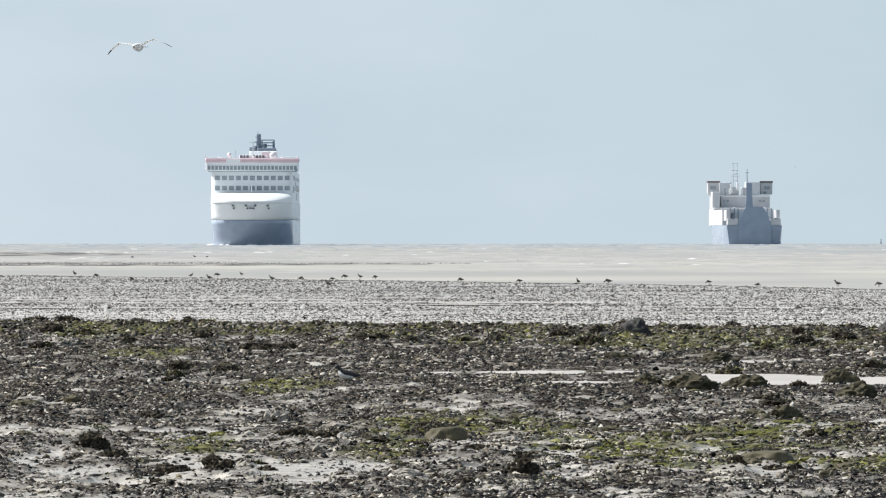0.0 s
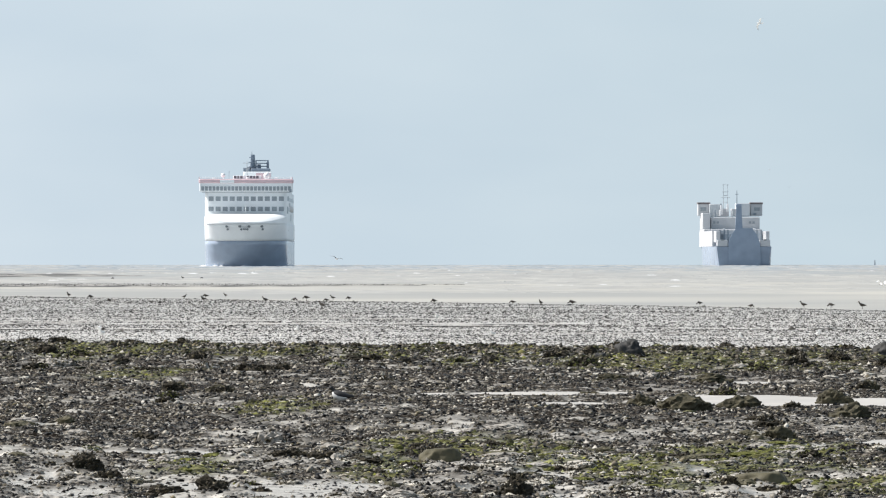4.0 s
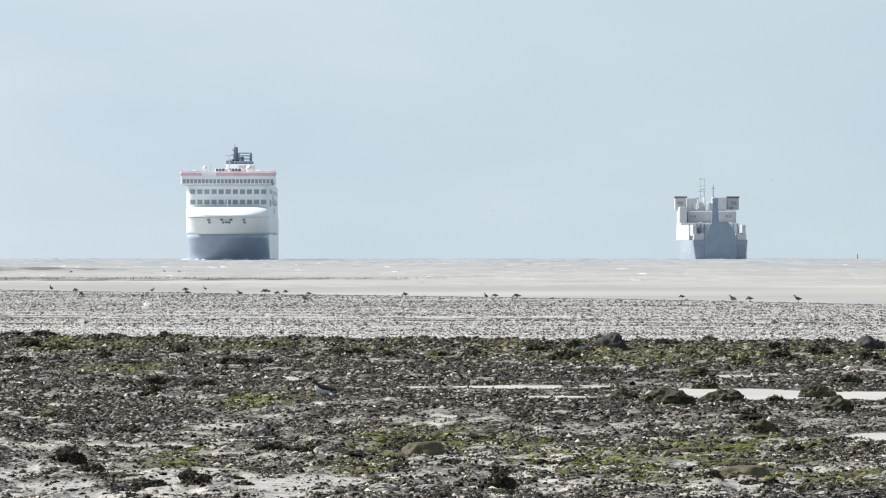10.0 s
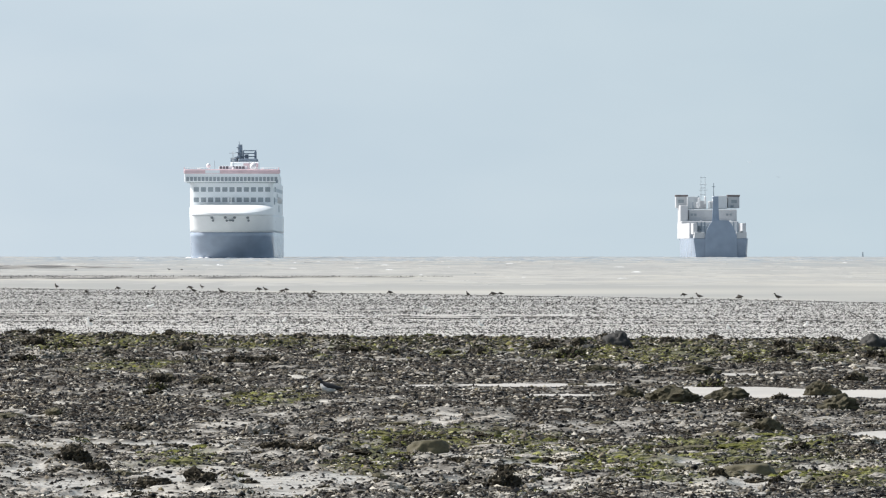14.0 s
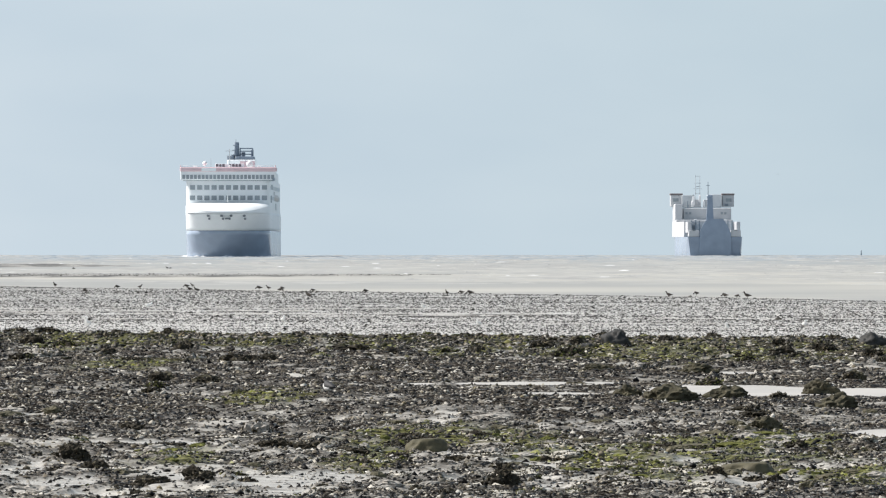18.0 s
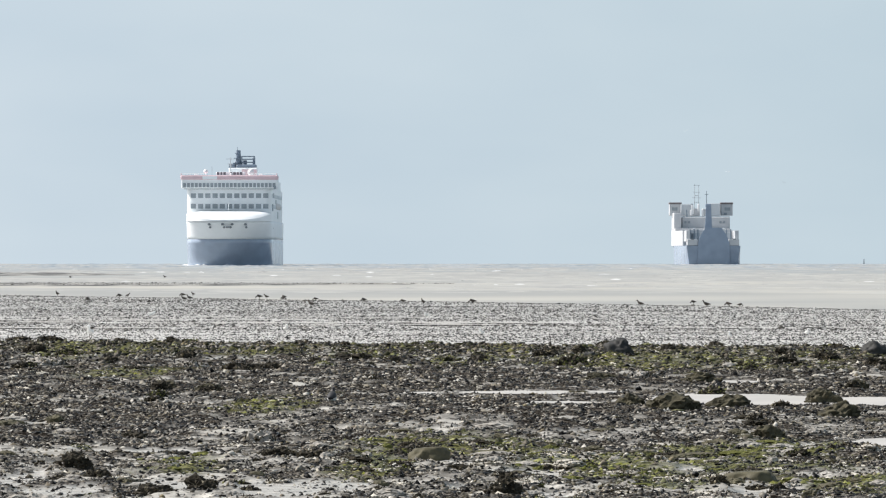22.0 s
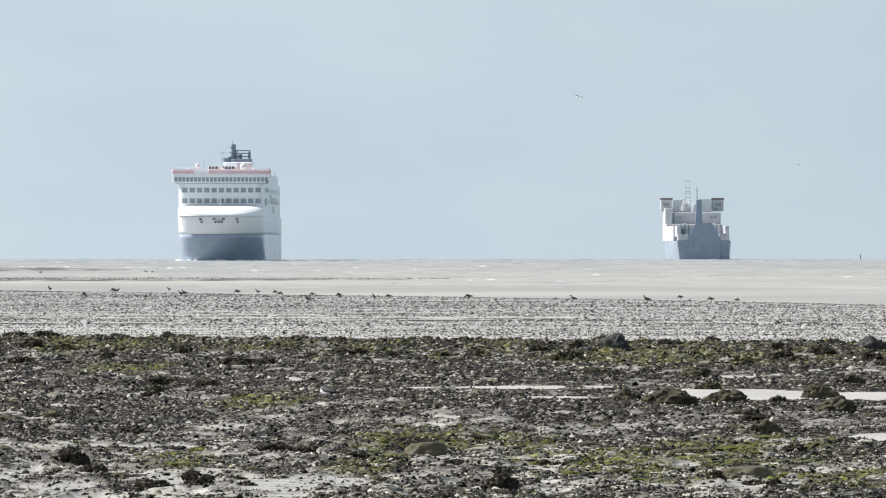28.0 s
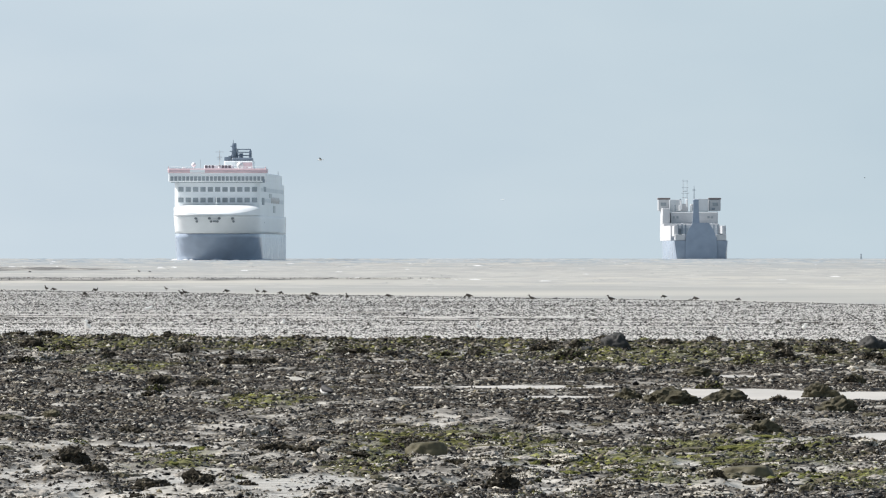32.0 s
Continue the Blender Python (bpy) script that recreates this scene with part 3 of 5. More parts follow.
def chop():
    """Low wave crests over the open water, in sheets that drift; some carry foam."""
    rng = np.random.default_rng(401)
    for k in range(6):
        foam = k >= 4
        n = 60 if foam else 2600
        y = 2300 * (4340 / 2300) ** rng.random(n) if k in (2, 3) else 620 * (4340 / 620) ** (rng.random(n) ** 0.8)
        x = rng.uniform(-1.3, 1.3, n) * 0.0445 * y
        keep = (y > shore_y(x) + 90) & ~((x < 2) & (y > 740) & (y < 920)) & ~((x < -36) & (y > 1150) & (y < 1520))
        x, y = x[keep], y[keep]
        if k == 5:
            # surf along the seaward side of the far sandbar
            x, y = np.append(x, rng.uniform(-62, -24, 18)), np.append(y, rng.uniform(1500, 1700, 18))
        size = (rng.uniform(0.25, 1.1, len(x)) if foam else rng.uniform(0.7, 4.5, len(x))) * (0.35 + y / 3200)
        tall = (rng.uniform(0.06, 0.17, len(x)) if foam else rng.uniform(0.03, 0.22, len(x))) * np.clip(y / 2600, 0.12, 1.15)
        V, T = [], []
        for i in range(len(x)):
            base = len(V)
            for j in range(7):
                u = j / 3 - 1
                h = tall[i] * (1 - abs(u) ** 2.2) * rng.uniform(0.75, 1.2)
                dy = 0.5 * rng.uniform(-1, 1)
                V += [(x[i] + u * size[i], y[i] - 1.4 + dy, SEA_Z - 0.03), (x[i] + u * size[i], y[i] + dy, SEA_Z + h), (x[i] + u * size[i], y[i] + 1.6 + dy, SEA_Z - 0.03)]
            for j in range(6):
                a = base + 3 * j
                T += [(a, a + 3, a + 4, a + 1), (a + 1, a + 4, a + 5, a + 2)]
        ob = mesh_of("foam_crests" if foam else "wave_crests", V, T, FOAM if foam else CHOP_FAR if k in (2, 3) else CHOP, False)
        tagged(ob, "small white breaking crests on the sea" if foam else "low silty wave crests on the open sea", kind="stuff")
        CHOPS.append(ob)


def pools():
    """Still water that stands in the deeper hollows."""
    for cx, cy, rx, ry, d, water in HOLLOWS:
        if water:
            ring = [(cx + 1.3 * rx * math.cos(a), cy + 1.3 * ry * math.sin(a), -0.004) for a in np.linspace(0, math.tau, 40, endpoint=False)]
            bm = bmesh.new()
            bm.faces.new([bm.verts.new(p) for p in ring])
            tagged(part("tide_pool", bm, POOL, None), "shallow tide pool of still water reflecting the sky", "tide pool", "pools in the rock field", kind="structure")
    pick = random.Random(63)
    for at, half, x0, x1, s in FILMS:
        x = x0 + 1.5
        while x < x1 - 1.5:
            rx = pick.uniform(0.4, 1.6)
            y = at + 2.0 * float(lattice(x * 0.25, 0.0, 60 + s)) + pick.uniform(-0.5, 0.5) * half
            ring = [(x + rx * math.cos(a), y + 1.0 * half * math.sin(a) * pick.uniform(0.4, 1.3), 0.003) for a in np.linspace(0, math.tau, 22, endpoint=False)]
            bm = bmesh.new()
            bm.faces.new([bm.verts.new(p) for p in ring])
            tagged(part("tide_pool", bm, POOL, None), "thin film of water standing on the open flat", "tide pool", "pools on the flat", kind="structure")
            x += rx * pick.uniform(1.2, 3.0)


def lumps(name, xs, ys, sizes, mat, label, squash=0.7, sink=0.3, seed=1, kinds=10, sub=1, jag=0.35, level=None, whole=True):
    """Many small stones or tufts joined into one mesh, each of an uneven shape of its own."""
    rng = np.random.default_rng(seed)
    kit = []
    for k in range(kinds):
        bm = bmesh.new()
        if sub:
            bmesh.ops.create_icosphere(bm, subdivisions=sub, radius=1.0)
        else:
            a = [bm.verts.new(p) for p in ((1.35, -0.3, -0.1), (0.2, -1.0, 0.1), (-1.3, 0.2, -0.1), (0.1, 1.0, 0.0), (0.35, 0.0, 0.95), (0, 0, -0.9))]
            for i in range(4):
                bm.faces.new((a[i], a[4], a[(i + 1) % 4]))
                if whole:
                    bm.faces.new((a[(i + 1) % 4], a[5], a[i]))
            if not whole:
                bmesh.ops.delete(bm, geom=[a[5]], context="VERTS")
            bm.verts.index_update()
        v = np.array([p.co[:] for p in bm.verts])
        f = np.array([[q.index for q in p.verts] for p in bm.faces])
        bm.free()
        v = v * (1 + jag * rng.standard_normal((len(v), 1))).clip(0.45, 1.7) * rng.uniform(0.7, 1.3, (1, 3))
        v[:, 2] *= squash
        kit.append((v, f))
    pick = rng.integers(0, kinds, len(xs))
    turn = rng.uniform(0, math.tau, len(xs))
    zs = height(xs, ys) if level is None else np.full(len(xs), level)
    allv, allf, base = [], [], 0
    for k in range(kinds):
        sel = np.nonzero(pick == k)[0]
        if not len(sel):
            continue
        v, f = kit[k]
        c, s = np.cos(turn[sel])[:, None], np.sin(turn[sel])[:, None]
        sz = sizes[sel][:, None]
        px = (v[:, 0][None] * c - v[:, 1][None] * s) * sz + xs[sel][:, None]
        py = (v[:, 0][None] * s + v[:, 1][None] * c) * sz + ys[sel][:, None]
        pz = v[:, 2][None] * sz * rng.uniform(0.7, 1.3, (len(sel), 1)) + (zs[sel][:, None] + sz * squash * (1 - 2 * sink) * 0.5)
        allv.append(np.stack([px, py, pz], -1).reshape(-1, 3))
        allf.append((f[None] + (np.arange(len(sel)) * len(v))[:, None, None] + base).reshape(-1, 3))
        base += len(sel) * len(v)
    V, T = np.concatenate(allv), np.concatenate(allf)
    me = bpy.data.meshes.new(name)
    me.vertices.add(len(V))
    me.vertices.foreach_set("co", V.ravel())
    me.loops.add(T.size)
    me.loops.foreach_set("vertex_index", T.ravel().astype(np.int32))
    me.polygons.add(len(T))
    me.polygons.foreach_set("loop_start", np.arange(0, T.size, 3, dtype=np.int32))
    me.update(calc_edges=True)
    me.materials.append(mat)
    return tagged(new(name, me), label, kind="stuff")


def spread(n, y0, y1, seed, near=0.0):
    """Random places over the part of the shore that lies open to view; near: the share packed towards the tripod."""
    rng = np.random.default_rng(seed)
    u = rng.random(n)
    y = np.where(rng.random(n) < near, 1 / (1 / y0 + (1 / y1 - 1 / y0) * u), y0 * (y1 / y0) ** u)
    x = rng.uniform(-1.18, 1.18, n) * 0.0445 * y
    return x, y, rng


# streaks of standing water: how far out, half-depth, from x, to x, seed
FILMS = ((322, 4.4, -18, 6, 1), (336, 3.0, -18, -3, 2), (309, 2.2, -5, 3, 3), (352, 2.6, -20, 2, 4), (297, 2.0, -14, -6, 5), (281, 1.8, 2, 9, 6), (300, 2.0, 5, 15, 7))


def film(x, y):
    """Long streaks where water still stands on the open flat."""
    k = np.zeros_like(x)
    for at, half, x0, x1, s in FILMS:
        wob = at + 2.0 * lattice(x * 0.25, 0.0 * x, 60 + s)
        k = np.maximum(k, np.clip(1.5 - np.abs(y - wob) / half, 0, 1) * np.clip((x - x0) / 2, 0, 1) * np.clip((x1 - x) / 2, 0, 1) * np.clip(0.8 + 0.8 * lattice(x * 0.8, 0.0 * x, 70 + s), 0, 1))
    return k


def litter():
    """Shell beds, pale stones, algae tufts and casts."""
    x, y, rng = spread(400000, 76, 249, 71, 0.6)
    s, g, w = cover(x, y)
    keep = (rng.random(len(x)) < (0.15 + 0.85 * s) * (1 - 0.4 * g) * (1 - 0.5 * calm(x, y)) * np.clip(0.95 + 1.1 * lattice(x * 6.0, y * 2.0, 78), 0.2, 1)) & (y < field_edge(x)) & (hollow(x, y)[1] < np.where(hollow(x, y)[0] > 0.058, 0.35, 0.45 + 0.7 * ((lattice(x * 1.7, y * 0.6, 77) > -0.1) | (rng.random(len(x)) < 0.28))))
    x, y = x[keep], y[keep]
    size = (0.0040 + 0.000062 * y) * rng.lognormal(0, 0.55, len(x)).clip(0.3, 2.6)
    lumps("shell_bed", x, y, size, SHELL, "dark crust of mussels and broken shell on mud", 0.85, 0.3, 72, kinds=24, sub=0, jag=0.4, whole=False)
    x, y = rng.uniform(-9, 9, 14000), rng.uniform(-14, 77, 14000)
    keep = rng.random(len(x)) < cover(x, y)[0] ** 1.5
    lumps("near_shell_bed", x[keep], y[keep], 0.014 * rng.lognormal(0, 0.5, keep.sum()), SHELL, "dark mussels and broken shell about the tripod", 0.68, 0.3, 73, kinds=12, sub=0, jag=0.4)
    x, y, rng = spread(22000, 77, 248, 75, 0.55)
    s, g, w = cover(x, y)
    keep = (rng.random(len(x)) < (0.25 + 0.6 * s) * (1 - 0.8 * calm(x, y))) & (y < field_edge(x)) & ((hollow(x, y)[0] < 0.015) | ((hollow(x, y)[0] < 0.058) & (rng.random(len(x)) < 0.35)))
    x, y = x[keep], y[keep]
    lumps("shell_clumps", x, y, (0.008 + 0.00011 * y) * rng.lognormal(0, 0.45, len(x)).clip(0.4, 2), SHELL, "ragged clumps of mussels and weed", 0.6, 0.3, 76, kinds=20, sub=1, jag=0.4)
    x, y, rng = spread(9000, 78, 242, 81, 0.6)
    keep = (y < field_edge(x)) & (rng.random(len(x)) < np.clip(1.0 - (y - 100) / 40, 0.45, 1)) & ((hollow(x, y)[0] < 0.02) | ((hollow(x, y)[0] < 0.058) & (rng.random(len(x)) < 0.5)))
    x, y = x[keep], y[keep]
    lumps("pale_stones", x, y, (0.006 + 0.00012 * y) * rng.lognormal(0, 0.5, len(x)).clip(0.3, 1.9), PALE, "scattered pale stones and shells, some standing in for wet glints", 0.24, 0.3, 82, kinds=16, sub=0)
    x, y, rng = spread(110000, 78, 248, 91, 0.5)
    s, g, w = cover(x, y)
    keep = (rng.random(len(x)) < g * 0.8) & (y < field_edge(x))
    x, y = x[keep], y[keep]
    size = (0.0048 + 0.000095 * y) * rng.lognormal(0, 0.5, len(x)).clip(0.3, 2.3)
    dull = rng.random(len(x)) < np.clip((y - 150) / 40, 0.12, 0.38)
    lumps("algae_tufts", x[~dull], y[~dull], size[~dull], ALGAE, "tufts of yellow-green algae over stones", 0.6, 0.3, 92, kinds=16, sub=0, whole=False)
    lumps("olive_tufts", x[dull], y[dull], size[dull], DEEP_GREEN, "tufts of dark olive weed over stones", 0.6, 0.3, 93, kinds=16, sub=0, whole=False)
    # casts and small stones on the open flat
    x, y, rng = spread(235000, 218, 640, 101, 0.6)
    keep = (y > field_edge(x) - 2) & (y < shore_y(x) + 2) & (rng.random(len(x)) < np.clip(0.68 + (y - 240) / 900 + 0.3 * lattice(x * 0.015, y * 0.09, 17) + 0.35 * lattice(x * 0.12, y * 0.42, 18), 0.08, 1) * (1 - 0.9 * film(x, y)))
    x, y = x[keep], y[keep]
    lumps("mud_casts", x, y, (0.0071 + 0.00003 * y) * rng.lognormal(0, 0.42, len(x)), SPECK, "small dark casts and stones on the wet flat", 0.6, 0.3, 102, kinds=16, sub=0, whole=False)
    # small white pieces added to imitate reflections off the wet flat
    x, y, rng = spread(9000, 222, 480, 111, 0.7)
    keep = (y > field_edge(x) - 1) & (y < shore_y(x) - 10) & (rng.random(len(x)) < np.clip(1.25 - (y - 240) / 220, 0.1, 1))
    x, y = x[keep], y[keep]
    lumps("shell_flecks", x, y, (0.007 + 0.000024 * y) * rng.lognormal(0, 0.4, len(x)), WHITE_GLINT, "white flecks standing in for glints on the wet flat", 0.7, 0.2, 112, kinds=12, sub=0)


shore()
sea()
sandbar(-70, 1.5, 770, 890, 0.085, 51)
sandbar(-110, -40, 1190, 1480, 0.30, 55)
pools()
litter()
bar_casts()
chop()


# ---- the ferries ----
BROWN_TRIM = material("red_brown_roof_paint", (0.18, 0.155, 0.155), 0.6, 0.1, 0.3)
# haze over distance is painted into these greys, the dulled white and side glass
HAZE_GREY = material("hazed_grey_ship_paint", (0.56, 0.59, 0.61), 0.5, 0.06, 0.2)
HAZED_WHITE = material("hazed_white_ship_paint", (0.54, 0.55, 0.565), 0.5, 0.08, 0.2)
FLANK_PANE = material("hazed_side_glass", (0.64, 0.69, 0.72), 0.4, 0.1, 0.3)
PALE_GREY = material("hazed_pale_ship_paint", (0.48, 0.51, 0.53), 0.5, 0.08, 0.2)


def bow_half(z, y, beam, rake, top):
    """Half-breadth of a flared bow at height z, y metres aft of the stem head."""
    k = min(1, max(0, z / top))
    y0, run = rake * (1 - k), 18 - 3 * k
    u = min(1, max(0, (y - y0) / run))
    return beam * (1 - (1 - u) ** 2.4) ** 0.42 if u > 0 else 0.0


def hull_band(z0, z1, steps, ys, beam, rake, top, stern):
    """The skin of a hull between two heights, both sides and the transom."""
    bm = bmesh.new()
    rings = []
    for k in range(steps + 1):
        z = z0 + (z1 - z0) * k / steps
        ring = []
        y0 = rake * (1 - min(1, max(0, z / top)))
        run = [y0 + y * (1 - y0 / stern) for y in ys]
        ring += [(-bow_half(z, y, beam, rake, top) - 0.02, y, z) for y in run]
        ring.append((0, stern + 0.5, z))
        ring += [(bow_half(z, y, beam, rake, top) + 0.02, y, z) for y in reversed(run)]
        rings.append(ring)
    return lofted(rings, bm)


def window_grid(parent, xs, z, w, h, y, facing=-1, mat=None):
    """Panes with frames set in a wall that faces along y."""
    for x in xs:
        part("window", box(x, y + facing * 0.05, z, w, 0.12, h, bevel=0.03), mat or SHIP_GLASS, parent)


def rails(parent, x0, x1, y, z, h=1.1, n=12):
    bm = bmesh.new()
    for i in range(n + 1):
        x = x0 + (x1 - x0) * i / n
        rod((x, y, z), (x, y, z + h), 0.06, bm, seg=5)
    for k in (0.5, 1.0):
        rod((x0, y, z + h * k), (x1, y, z + h * k), 0.06, bm, seg=5)
    return part("railing", bm, HULL_WHITE, parent)


def passenger_ferry():
    ship = empty("passenger_ferry", pose(0, 0, 0), "large white passenger ferry with slate-blue lower hull, paled for haze, approaching bow on", "ship")
    B, RAKE, TOP, STERN = 13.3, 13.0, 14.75, 182.0
    ys = [0.0, 0.4, 1.0, 2, 3.2, 5, 7, 9, 11, 13, 16, 19, 23, 28, 34, 42, 54, 90, 140, STERN]
    lower = part("lower_hull", hull_band(-1.5, 8.35, 7, ys, B, RAKE, TOP, STERN), HULL_BLUE, ship, "slate-blue lower hull, paled for haze", True)
    upper = part("upper_hull", hull_band(8.4, 14.0, 6, ys, B + 0.03, RAKE, TOP, STERN), HULL_WHITE, ship, "white flared upper bow", True)
    # foam thrown up by the stem
    bm = bmesh.new()
    for i in range(46):
        side = -1 if i % 2 else 1
        y = 8 + i * 0.9
        hb = bow_half(0.3, y, B, RAKE, TOP) + 0.6
        ball((side * hb + random.uniform(-0.4, 0.9) * side, y, 0.1), random.uniform(0.3, 0.7), bm, 1, (1.7, 1.8, random.uniform(0.3, 0.7)))
    tagged(part("bow_wave", bm, FOAM, ship, "white foam along the bow"), kind="stuff")
    # turtleback over the mooring deck, rounding up and back to the house
    yy = [0.0, 0.15, 0.4, 0.8, 1.4, 2.2, 3.2, 4.5, 6, 7.5, 9, 10.5, 12, 13.5, 15.0]

    def knuckle(y):
        return 14.35 + 1.9 * (bow_half(14.75, y, B, RAKE, TOP) / B) ** 3
    wall, rings = [], []
    for k in (0.0, 0.5, 1.0):
        wall.append([(side * (bow_half(14.75, y, B, RAKE, TOP) + 0.03), y, 13.96 + (knuckle(y) - 13.96) * k) for side in (-1, 1) for y in (reversed(yy) if side < 0 else yy)])
    part("bow_bulwark", lofted(wall, closed=False, caps=False), HULL_WHITE, ship, "white bulwark rising from the stem", True)
    for f, lift in ((0, 0), (0.06, 0.26), (0.15, 0.52), (0.3, 0.76), (0.5, 0.92), (0.8, 1.0)):
        ring = []
        for side in (-1, 1):
            for y in (reversed(yy) if side < 0 else yy):
                hb = bow_half(14.75, y, B, RAKE, TOP) + 0.03
                g = f * min(1, (15.6 - y) / 6) ** 0.5
                zt = 17.15 - 0.5 * (y / 15) ** 2
                ring.append((side * hb * (1 - 0.25 * f), y + (15.5 - y) * g, knuckle(y) + (zt - knuckle(y)) * lift))
        rings.append(ring)
    part("foredeck", lofted(rings, closed=False, caps=False), HULL_WHITE, ship, "bright white rounded foredeck", True)
    # hawse pipes, anchors and fairleads on the bow
    for x, z in ((-5.9, 13.0), (5.4, 13.0), (-1.7, 13.0), (1.3, 13.0)):
        y = 0.0
        while bow_half(z, y, B, RAKE, TOP) < abs(x) and y < 30:
            y += 0.1
        y = max(y, RAKE * (1 - z / TOP))
        part("hawse_pipe", box(x, y - 0.1, z, 0.9, 0.9, 0.7, bevel=0.2), DARK_STEEL, upper)
        part("anchor", box(x + (0.3 if abs(x) > 3 else -0.5 * math.copysign(1, x)), y - 0.15, z - 0.95, 0.75, 0.9, 0.65, bevel=0.2), DARK_STEEL, upper)
    part("bow_crest", box(-0.1, 1.2, 12.1, 1.1, 0.9, 0.5, bevel=0.15), DARK_STEEL, upper)
    for x in (-12.1, 12.4, 13.05):
        y = 20.0 if x < 13 else 40.0
        part("fairlead", box(x, y - 0.5, 11.8, 0.7, 0.9, 0.5, bevel=0.1), DARK_STEEL, upper)
    # the house
    H0, H1 = 13.9, 24.2
    out = []
    for z in (H0, H1):
        ring = []
        for a in np.linspace(0, 90, 7):
            ring.append((-11.0 - 2.2 * math.cos(radians(a)), 17.2 - 2.2 * math.sin(radians(a)), z))
        for a in np.linspace(90, 0, 7):
            ring.append((11.0 + 2.2 * math.cos(radians(a)), 17.2 - 2.2 * math.sin(radians(a)), z))
        ring += [(13.2, 172, z), (-13.2, 172, z)]
        out.append(ring)
    house = part("superstructure", lofted(out), HULL_WHITE, ship, "white superstructure with two rows of square windows")
    xs = [(-11.2 + 2.27 * i) for i in range(11)]
    for z in (18.7, 22.0):
        window_grid(house, xs, z, 1.62, 1.45, 15.0)
    for z in (17.6, 20.35):
        part("deck_ledge", box(0, 14.93, z, 22.6, 0.22, 0.16), HULL_WHITE, house)
    # flank windows and openings, seen edge on
    for z, h in ((18.7, 1.2), (22.0, 1.2)):
        for y in range(24, 165, 7):
            part("side_window", box(13.22, y, z, 0.12, 3.0, h, bevel=0.03), FLANK_PANE, house)
            part("side_window", box(-13.22, y, z, 0.12, 3.0, h, bevel=0.03), FLANK_PANE, house)
    for y, z, l, h in ((44, 22.2, 14, 1.5), (34, 18.4, 12, 2.2), (80, 20.3, 16, 1.4), (105, 16.2, 12, 2.2), (135, 12.6, 6, 1.8), (62, 13.0, 4, 1.8)):
        part("mooring_opening", box(13.24, y, z, 0.2, l, h, bevel=0.05), STEEL if y < 50 else HAZE_GREY, house)
    # lifeboats in recesses along both flanks
    for y in (88, 102, 116, 130):
        for x in (-13.4, 13.4):
            part("lifeboat", ball((x * 0.97, y, 19.0), 1.3, scale=(0.6, 3.2, 0.9)), ORANGE, house, "pale lifeboat", True)
    # wheelhouse and its wings
    bridge = part("wheelhouse", box(0.1, 17.4, 25.75, 30.2, 7.4, 3.0, bevel=0.25), HULL_WHITE, ship, "full-width wheelhouse with raked windows")
    part("wing_soffit", box(0.1, 17.2, 24.2, 28.6, 5.6, 0.3, bevel=0.05), STEEL, bridge)
    for i in range(24):
        x = -13.9 + 1.218 * i
        part("bridge_window", box(x, 13.68, 25.3, 0.92, 0.14, 1.35, bevel=0.03), SHIP_GLASS, bridge)
    part("roof_band", box(0.1, 17.3, 27.7, 30.6, 7.9, 1.4, bevel=0.3), RED_TRIM, bridge, "red band along the roof edge, paled for haze")
    part("roof_band_plate", box(-6.0, 13.3, 27.6, 4.6, 0.14, 1.0), HULL_WHITE, bridge)
    for x in (-15.0, 15.0):
        part("wing_light", rod((x, 14, 27.9), (x, 14, 29.0), 0.14), RED_TRIM, bridge)
    part("wing_door", box(14.4, 13.66, 24.6, 0.7, 0.12, 1.0), STEEL, bridge)
    rails(bridge, -14.8, -7, 13.8, 28.0, 0.9, 9)
    rails(bridge, 7, 14.8, 13.8, 28.0, 0.9, 9)
    # monkey island with the name board, drawn as bars
    top = part("monkey_island", box(0.4, 20, 28.7, 9.0, 6, 1.6, bevel=0.15), HULL_WHITE, ship, "low deckhouse on the wheelhouse roof")
    for i, w in enumerate((0.8, 0.55, 0.75, 0.0, 0.6, 0.8, 0.7, 0.8)):
        if w:
            part("name_bar", box(-3.5 + 1.03 * i, 16.94, 29.0, w, 0.1, 0.85), LETTER, top)
    part("satellite_dome", ball((-7.4, 18, 29.6), 0.75), DOME, ship, smooth=True)
    part("dome_post", rod((-7.4, 18, 27.4), (-7.4, 18, 29.0), 0.18), HULL_WHITE, ship)
    part("satellite_dome", ball((6.6, 24, 29.4), 1.1), DOME, ship, "white dome tinged red", True)
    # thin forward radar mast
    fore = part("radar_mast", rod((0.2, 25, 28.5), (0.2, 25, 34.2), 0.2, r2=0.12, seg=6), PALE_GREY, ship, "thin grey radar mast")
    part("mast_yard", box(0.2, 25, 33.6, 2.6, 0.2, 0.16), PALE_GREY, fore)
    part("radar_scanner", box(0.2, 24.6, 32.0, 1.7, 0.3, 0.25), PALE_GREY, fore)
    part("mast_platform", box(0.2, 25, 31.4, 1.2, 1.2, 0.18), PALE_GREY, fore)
    # funnel block well aft, with its tall exhaust mast and open-work rails
    base = part("funnel_house", box(2.2, 105, 29.0, 9.2, 12, 5.0, bevel=0.25), HULL_WHITE, ship, "white funnel house tinted red")
    part("funnel_house_band", box(4.2, 98.9, 29.6, 4.8, 0.14, 2.8), RED_TRIM, base, "red panel paled for haze")
    funnel = part("funnel", box(3.2, 105, 31.9, 6.4, 9, 1.4, bevel=0.3), FUNNEL_BLUE, ship, "navy funnel with open-work top")
